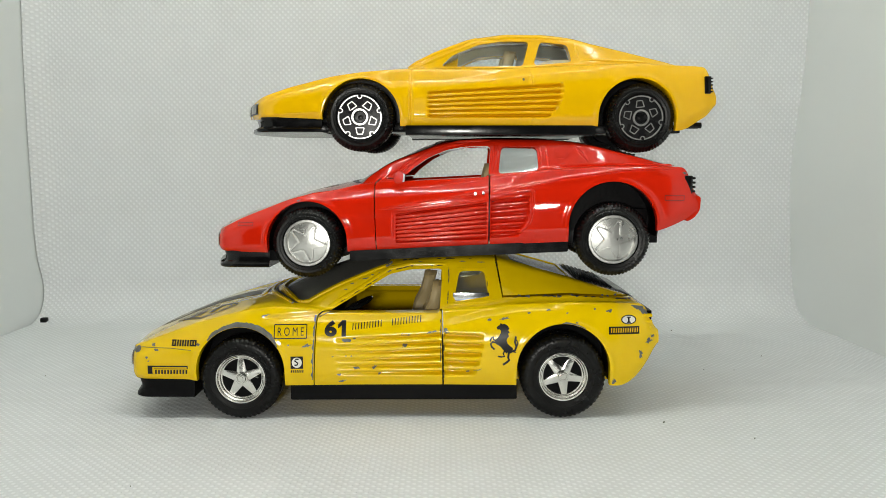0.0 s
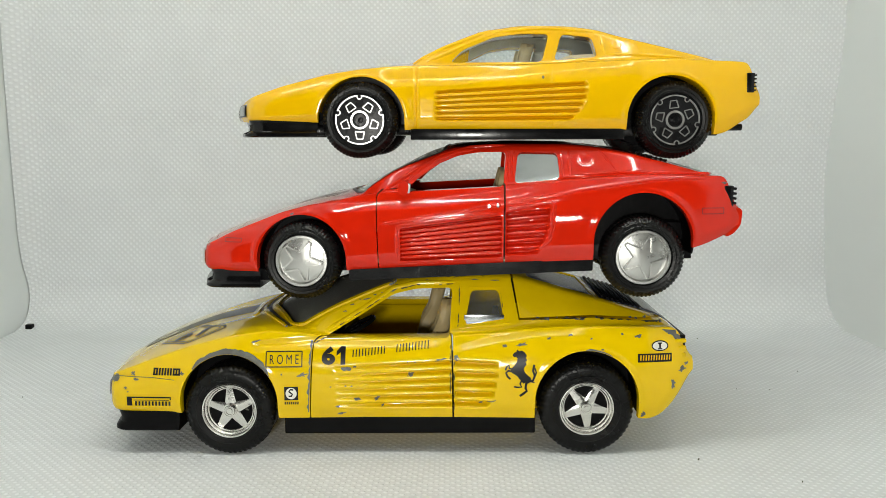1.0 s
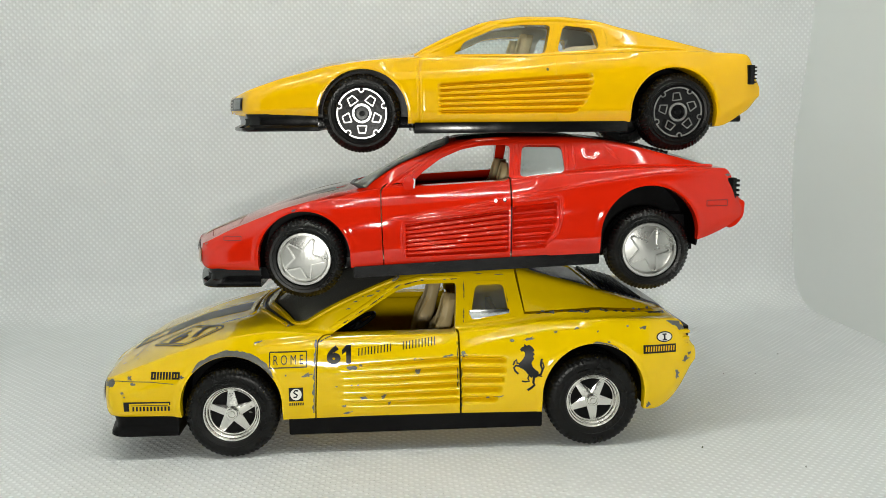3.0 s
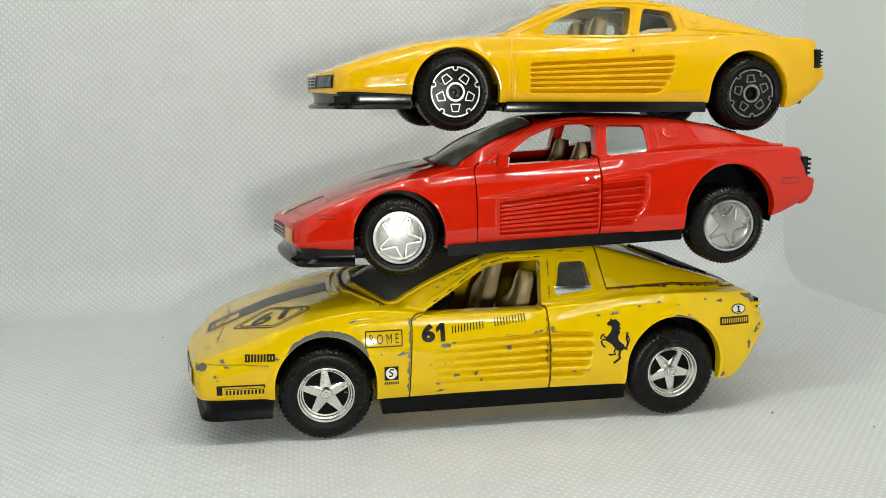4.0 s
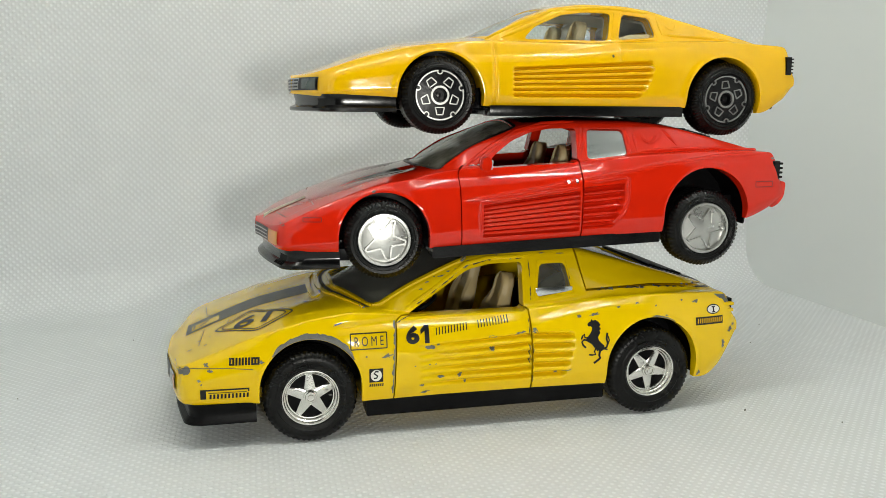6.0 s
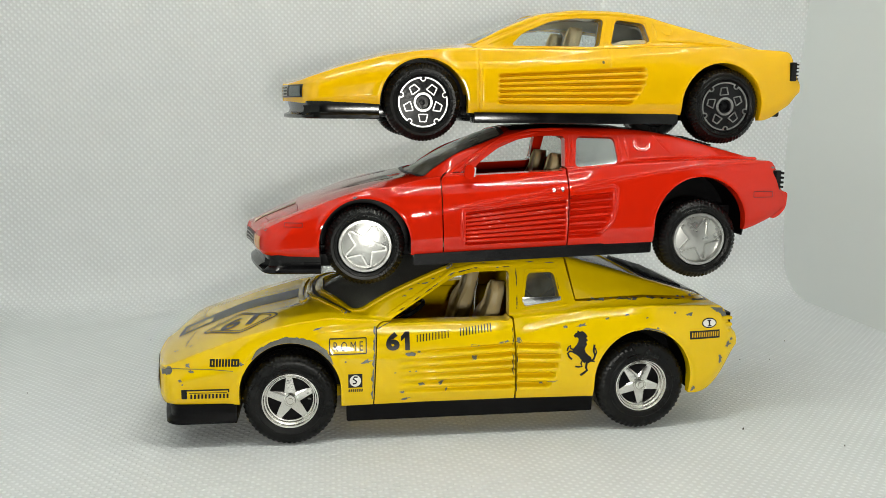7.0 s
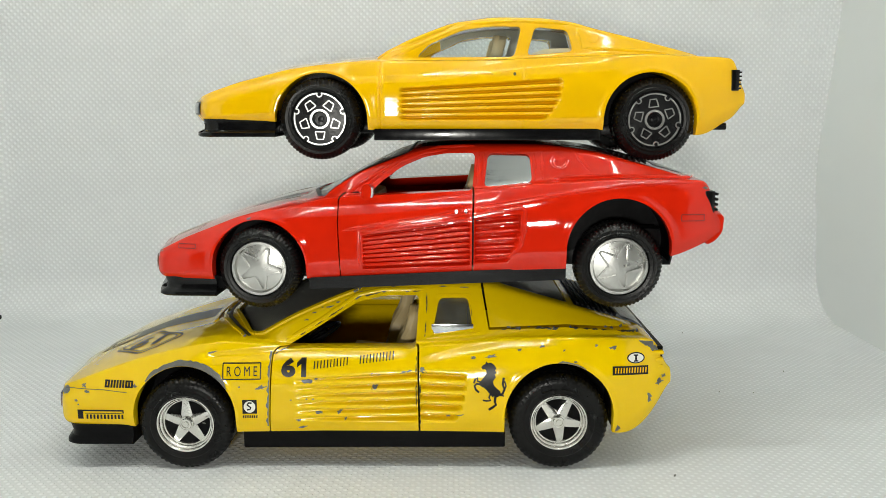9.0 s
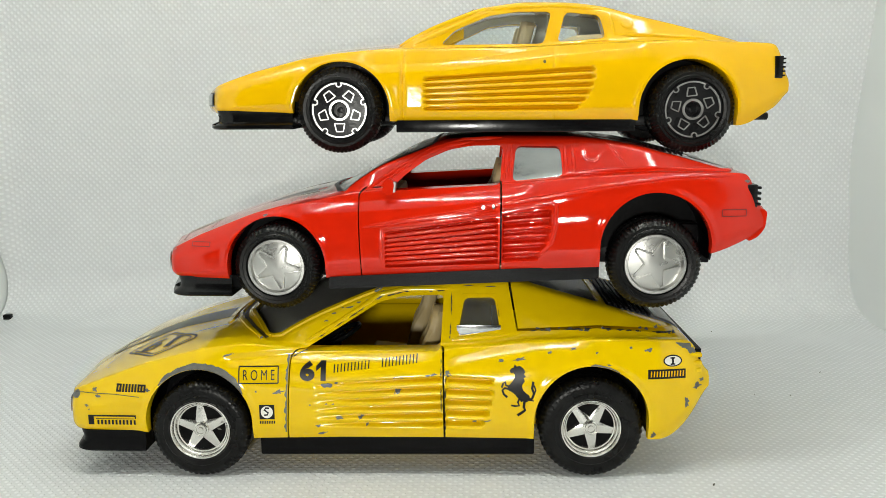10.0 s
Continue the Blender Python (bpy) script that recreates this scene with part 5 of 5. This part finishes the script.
lay(race, SURF, "hood_lip", [stroke([(-67.0, -17.0), (-68.4, -14.5), (-69.0, -7), (-69.2, 0), (-69.0, 7), (-68.4, 14.5), (-67.0, 17.0)], 1.5)], PAINT_RACE, "z", "raised yellow lip at the end of the hood recess", lift=-0.1, thick=0.8)
lay(race, SURF, "engine_grille", [[(49, -21.5), (71, -23), (71, 23), (49, 21.5)]], INK, "z", "black louvred engine grille")
for i in range(8):
    x = 50.0 + 1.75 * i
    z = SURF.top(x, 0)
    cpart("louvre", box(x, x + 0.8, -20, 20, z - 0.2, z + 0.7, 0.15), BLACK, race)
lay(race, SURF, "lid_panel", [[(64.5, -19), (71, -20.5), (71, 20.5), (64.5, 19)]], SATIN, "z", lift=0.3)
cpart("nose_panel", laid_front(SURF, [quad(-32, 32, 17.2, 22.3)]), INK, race, "black grille strip across the nose")
for s in (-1, 1):
    cpart("head_lamp", laid_front(SURF, [quad(min(s * 33.5, s * 25), max(s * 33.5, s * 25), 17.4, 22.4)], 0.35), LAMPLENS, race, "clear corner lamp")
    cpart("indicator", laid_front(SURF, [quad(min(s * 33.8, s * 31.5), max(s * 33.8, s * 31.5), 17.6, 22.2)], 0.5), AMBERLENS, race)
    for k in range(3):
        z = 31.4 + 2.2 * k
        cpart("tail_rib", box(70.4, 74.1, min(s * 37.6, s * 12), max(s * 37.6, s * 12), z, z + 1.1, 0.3), PAINT_RACE, race)
cpart("tail_lamp", box(70.5, 74.2, -36, 36, 30.6, 38.0, 0.4), BLACK, race)
for y in (-12, -8, 8, 12):
    cpart("tail_pipe", moved(lathe([(1.3, 0), (1.3, 9), (1.0, 9), (1.0, 0)], 20), pose(68, y, 12, 0, 0, -90)), SATIN, race)

# red car
OFFSET = Vector((5, 0, 50))
PLATE = material("pale_metal_sticker", (0.62, 0.58, 0.42), 0.4, 0.1, 0, 0.2, 500)
# Flat dark red strokes: shade of fine panel gaps and edges put into colour.
LINE = material("gap_shade_line", (0.10, 0.004, 0.004), 0.5)
lay(red, SURF_R, "screen_seal", ring_outline(rounded([(x - (0.6 if x < -20 else -0.4), y * 1.02) for x, y in RED["top_windows"][0]], 2.0), 1.2), INK, "z", "black windscreen seal")
lay(red, SURF_R, "roof_panel", [[(0.5, -19.5), (38, -20), (38, 20), (0.5, 19.5)]], SATIN, "z", "glossy black roof panel")
for s in (-1, 1):
    lay(red, SURF_R, "hood_vent", [[(-55, s * 11.5), (-40, s * 8.5), (-37.5, s * 17.5), (-41, s * 18)]], SATIN, "z", "black bonnet vent")
    lay(red, SURF_R, "lid_gap_shade", ring_outline([(-79.5, s * 14), (-69, s * 14.5), (-68, s * 27), (-76.5, s * 27)], 0.22), LINE, "z")
    cpart("indicator", laid_front(SURF_R, [quad(min(s * 31.2, s * 23), max(s * 31.2, s * 23), 60.4, 64.6)], 0.3), AMBERLENS, red, "amber corner indicator")
    lamp = cpart("tail_lamp", box(83.4, 86.3, min(s * 35.0, s * 6), max(s * 35.0, s * 6), 79.3, 85.7, 0.4), SATIN, red, "black louvred tail lamp")
    for k in range(4):
        cpart("fin", box(85.8, 87.2, min(s * 35.2, s * 6), max(s * 35.2, s * 6), 79.9 + 1.5 * k, 80.7 + 1.5 * k, 0.3), SATIN, lamp)
lay(red, SURF_R, "bonnet_plate", [[(-83.5, -10.5), (-70, -10.0), (-70, -5.0), (-83.5, -5.5)]], PLATE, "z", "small silver plate with grey bars", lift=0.2)
lay(red, SURF_R, "plate_bars", [[(-82, -8.6), (-80.6, -8.6), (-80.6, -7.0), (-82, -7.0)], [(-79, -8.0), (-74.5, -7.7), (-74.5, -7.1), (-79, -7.4)], [(-73.4, -8.4), (-72, -8.4), (-72, -6.8), (-73.4, -6.8)]], GREYTRIM, "z", lift=0.28)
cpart("grille", laid_front(SURF_R, [quad(-22.5, 22.5, 60.6, 64.6)]), INK, red, "black nose grille")
cpart("grille_bars", laid_front(SURF_R, [quad(-22, 22, 61.2 + 1.1 * k, 61.6 + 1.1 * k) for k in range(3)], 0.3), SILVER, red)
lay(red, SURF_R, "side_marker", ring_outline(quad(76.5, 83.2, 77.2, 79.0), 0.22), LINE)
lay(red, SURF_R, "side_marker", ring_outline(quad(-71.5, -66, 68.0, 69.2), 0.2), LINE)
chips(red, SURF_R, [ragged(57.2, 87.0, 0.5, rnd, 4.5, 0.05), ragged(-77.8, 66.9, 0.6, rnd, 1.8, 0), ragged(-50, 76.8, 0.35, rnd, 2.5, 0.3), ragged(83.5, 86.6, 0.5, rnd, 2.0, 0)])
lay(red, SURF_R, "lock", [oval(11.8, 79.4, 0.5, 0.65), oval(14.6, 79.6, 0.45, 0.65)], CHROME, lift=0.45)
lay(red, SURF_R, "rear_window", [[(44, -16), (58, -17.5), (58, 17.5), (44, 16)]], SATIN, "z", "dark rear window")
for i in range(7):
    x = 59.5 + 1.6 * i
    z = SURF_R.top(x, 0)
    cpart("louvre", box(x, x + 0.8, -17, 17, z - 0.6, z + 0.05, 0.1), BLACK, red)
lay(red, SURF_R, "rear_panel", [[(71.5, -19), (82, -20), (82, 20), (71.5, 19)]], SILVER, "z", "pale rear lid panel")


def side_ring(surface, x, z, r, t, depth, lean):
    me = moved(lathe([(r, 0), (r + 0.1, -depth), (r - t, -depth), (r - t - 0.1, 0)], 32), pose(x, surface.side(x, z) + 0.1, z, lean, 0, 0))
    return me


cpart("filler_cap", joined([side_ring(SURF_R, 42.2, 93.5, 2.7, 0.3, 0.22, -38), side_ring(SURF_R, 42.2, 93.5, 1.9, 0.25, 0.16, -38)]), PAINT_RED, red, "round red filler cap")
mirror = prism(rounded([(-16.5, 83.2), (-13.5, 82.6), (-13.0, 86.0), (-14.0, 87.4), (-16.0, 86.9)], 1.2), "y", -34.8, -31.0)
cpart("door_mirror", mirror, PAINT_RED, red, "small red door mirror")
cpart("mirror_face", prism(rounded([(-13.5, 83.4), (-12.9, 83.4), (-12.6, 86.2), (-13.3, 86.4)], 0.2), "y", -34.4, -31.4), GREYTRIM, red)
cpart("rear_bumper", prism(rounded([(84.5, 69.6), (87.2, 70.9), (89.2, 73.6), (89.5, 78.5), (85.6, 79.2)], 1.2), "y", -33.8, 33.8), PAINT_RED, red, "red rear bumper bar")
cpart("spoiler_tab", box(-60.8, -57.4, -33.0, -29.0, 55.4, 59.2, 0.3), BLACK, red)
cpart("axle_mount", box(66, 72, -30, -22, 61, 74, 0.5), BLACK, red)

# amber car
OFFSET = Vector((13, 0, 94.5))
lay(amber, SURF_T, "lock", [oval(28.4, 119.3, 0.4, 0.5)], DIRT)
cpart("filler_cap", joined([side_ring(SURF_T, 52.5, 130.2, 1.9, 0.3, 0.16, -38)]), PAINT_AMBER, amber)
cpart("nose_panel", laid_front(SURF_T, [quad(-28.5, 28.5, 107.4, 111.4)]), INK, amber, "black recessed nose panel")
cpart("grille_bars", laid_front(SURF_T, [quad(-16, 16, 107.9 + 1.0 * k, 108.3 + 1.0 * k) for k in range(4)] + [quad(y - 0.2, y + 0.2, 107.8, 111.2) for y in range(-16, 17, 4)], 0.35), SILVER, amber, "silver grille bars")
for s in (-1, 1):
    cpart("head_lamp", laid_front(SURF_T, [quad(min(s * 27.6, s * 18.5), max(s * 27.6, s * 18.5), 107.8, 111.0)], 0.4), LAMPLENS, amber, "greenish clear head lamp")
    lamp = cpart("tail_lamp", box(92.2, 94.5, min(s * 34.2, s * 6), max(s * 34.2, s * 6), 114.3, 120.4, 0.3), SATIN, amber, "black louvred tail lamp")
    for k in range(5):
        cpart("fin", box(94.2, 95.1, min(s * 34.4, s * 6), max(s * 34.4, s * 6), 114.8 + 1.15 * k, 115.3 + 1.15 * k, 0.2), SATIN, lamp)
for y in (-24, -20, 20, 24):
    cpart("tail_pipe", moved(lathe([(1.1, 0), (1.1, 8), (0.8, 8), (0.8, 0)], 18), pose(86.4, y, 103.7, 0, 0, -90)), SATIN, amber)
lay(amber, SURF_T, "screen_seal", ring_outline(rounded([(x - (0.3 if x < 0 else -0.3), y * 1.01) for x, y in AMBER["top_windows"][0]], 2.0), 0.6), PAINT_AMBER, "z")

# raised window frames and pillar lines
def bead_mesh(surface, line, r, sink):
    """A thin rounded welt that follows a line (x, z) on the side of a body."""
    pts = []
    for (xa, za), (xb, zb) in zip(line, line[1:]):
        n = max(int(math.dist((xa, za), (xb, zb)) / 0.7), 1)
        for k in range(n + (1 if (xb, zb) == tuple(line[-1]) else 0)):
            x, z = xa + (xb - xa) * k / n, za + (zb - za) * k / n
            y = surface.side(x, z)
            if -44 < y < -20 and y != -40.0:
                pts.append(Vector((x, y + sink, z)))
    verts, faces, m = [], [], 24
    for i, p in enumerate(pts):
        d = (pts[min(i + 1, len(pts) - 1)] - pts[max(i - 1, 0)]).normalized()
        out = (Vector((0, -1, 0.35)) - d * d.dot(Vector((0, -1, 0.35)))).normalized()
        up = d.cross(out)
        rr = r - (r - sink) * max(1 - min(i, len(pts) - 1 - i) / 5, 0)
        for k in range(m):
            a = 2 * math.pi * k / m
            verts.append(p + out * rr * math.cos(a) + up * rr * math.sin(a))
    for i in range(len(pts) - 1):
        faces += [(i * m + k, i * m + (k + 1) % m, (i + 1) * m + (k + 1) % m, (i + 1) * m + k) for k in range(m)]
    faces += [tuple(range(m)), tuple(range((len(pts) - 1) * m, len(pts) * m))]
    return fixed(poly_mesh(verts, faces))


def ridges(root, surface, lines, mat, r=0.6, name="pillar_line", sink=0.3):
    for line in lines:
        cpart(name, bead_mesh(surface, line, r, sink), mat, root, sharp=80)


def strake_beads(root, surface, mat, lo, hi, x0, x1, z0, count, slope, slant, r, sink=0.38):
    """One rounded edge along each strake."""
    for k in range(1, count):
        ph = k / count
        end = x1 - slant * (1 - ph) ** 2.5 - 0.6
        line = []
        for x in np.linspace(x0 + 0.6, end, 9):
            base, top = z0 + slope * (x - x0), lo + (hi - lo) * (x - x0) / (x1 - x0)
            line.append((float(x), float(base + (top - base) * ph)))
        cpart("strake", bead_mesh(surface, line, r, sink), mat, root, sharp=80)


for outline in AMBER["side_windows"]:
    c = sum((Vector(p) for p in outline), Vector((0, 0))) / len(outline)
    lay(amber, SURF_T, "window_frame", ring_outline([tuple(c + (Vector(q) - c) * 1.10) for q in outline], 0.5), PAINT_AMBER, lift=-0.05, thick=0.25)
ridges(amber, SURF_T, [[(47.6, 133.0), (48.8, 126.4)], [(49.2, 126.8), (60, 126.4), (74, 125.4)], [(-12.5, 124.2), (-2.7, 128.9), (12.1, 134.7)], [(-8.1, 124.4), (0.6, 128.3), (13.4, 133.6)], [(13.6, 134.1), (23.5, 135.0), (31.7, 135.2), (45.6, 134.2)]], PAINT_AMBER, 0.8, sink=0.46)
OFFSET = Vector((13, 0, 94.5))
strake_beads(amber, SURF_T, PAINT_AMBER, 115.3, 118.2, -5.5, 42.6, 105.8, 6, 0.0, 5.5, 0.5, 0.34)
OFFSET = Vector((5, 0, 50))
ridges(red, SURF_R, [[(18.0, 86.5), (18.4, 96.2)], [(19.6, 86.8), (19.8, 96.2)], [(35.0, 88.0), (34.6, 96.0)], [(37.2, 88.4), (36.8, 96.0)], [(38.5, 88.6), (50, 89.3), (62, 89.7)], [(46.5, 96.6), (49, 93.5), (51.5, 90.2)], [(17.4, 79.0), (30.6, 80.8), (31.9, 80.0), (31.7, 74.0), (30.6, 69.6), (27.6, 66.2), (24.5, 65.2), (17.4, 64.8)], [(-16.9, 73.4), (-16.9, 62.6)], [(-16.9, 73.6), (15.8, 77.6)], [(-17.5, 84.6), (-11.6, 89.2), (-5.5, 93.4), (2, 96.0), (9, 97.0)], [(-22.0, 83.4), (-12.1, 89.9), (-3.0, 95.0), (6, 97.4), (17, 98.0)]], PAINT_RED, 0.72, sink=0.36)
ridges(red, SURF_R, [[(62, 89.6), (84, 88.9)], [(-22, 73.7), (4, 77.5), (15.4, 79.6)], [(17.6, 80.1), (31, 82.5), (43, 84.8), (62, 87.3), (80, 88.1)]], PAINT_RED, 0.7, "body_crease", 0.42)
strake_beads(red, SURF_R, PAINT_RED, 72.4, 76.6, -16, 16, 62.0, 8, 0.045, 0.0, 0.58)
strake_beads(red, SURF_R, PAINT_RED, 77.5, 79.0, 16.8, 30.9, 64, 6, 0.05, 4.2, 0.5, 0.34)
OFFSET = Vector((-17, 0, 0))
lay(race, SURF, "window_frame", ring_outline([(2.9, 39.6), (5.4, 51.9), (15.6, 51.9), (17.3, 41.5)], 0.5), PAINT_RACE, lift=-0.05, thick=0.25)
ridges(race, SURF, [[(-41, 38.6), (-32, 43.6), (-19.6, 51.4), (-12, 53.0), (1, 53.2)], [(2.2, 39.2), (18.6, 40.8)]], PAINT_RACE, 1.0, sink=0.78)
strake_beads(race, SURF, PAINT_RACE, 31, 30.5, 0.2, 14.5, 15.0, 5, 0.0, 3.6, 0.5, 0.34)
strake_beads(race, SURF, PAINT_RACE, 29, 31, -30, -0.6, 15.0, 6, 0.0, 0.0, 0.5)


# ---------------------------------------------------------------- lint on the cloth, and the black peg in the corner (metres)
def lint_mesh(spots):
    bm = bmesh.new()
    r = random.Random(9)
    for x, y, size in spots:
        m = Matrix.Translation((x, y, size * 0.35 - 0.0006)) @ pose(0, 0, 0, r.uniform(0, 360), r.uniform(0, 360), r.uniform(0, 360)) @ Matrix.Diagonal((size * r.uniform(0.8, 1.8), size * 0.7, size * 0.6, 1))
        bmesh.ops.create_icosphere(bm, subdivisions=1, radius=1, matrix=m)
    me = bpy.data.meshes.new("m")
    bm.to_mesh(me)
    bm.free()
    return me


SPOTS = [(0.0775, 0.279, 0.0004), (0.128, 0.352, 0.0003), (0.115, 0.353, 0.00028), (0.109, 0.440, 0.0003), (0.124, 0.437, 0.0003), (-0.170, 0.342, 0.00025), (-0.118, 0.345, 0.0003),
         (-0.140, 0.410, 0.0004), (0.103, 0.262, 0.0003), (-0.088, 0.222, 0.0003), (0.170, 0.300, 0.00035), (0.150, 0.378, 0.0003), (-0.190, 0.300, 0.00025), (0.06, 0.20, 0.00025), (-0.03, 0.19, 0.00025)]
lint = part("lint", lint_mesh(SPOTS), GREYINK, unit=1)
tagged(lint, "tiny dark specks of lint scattered on white cloth", "lint", kind="stuff")
peg = part("peg", box(-0.2285, -0.2250, 0.4565, 0.4600, -0.0006, 0.0026, 0.0006), BLACK, unit=1)
tagged(peg, "small black plastic peg at the cloth's back corner", "peg")
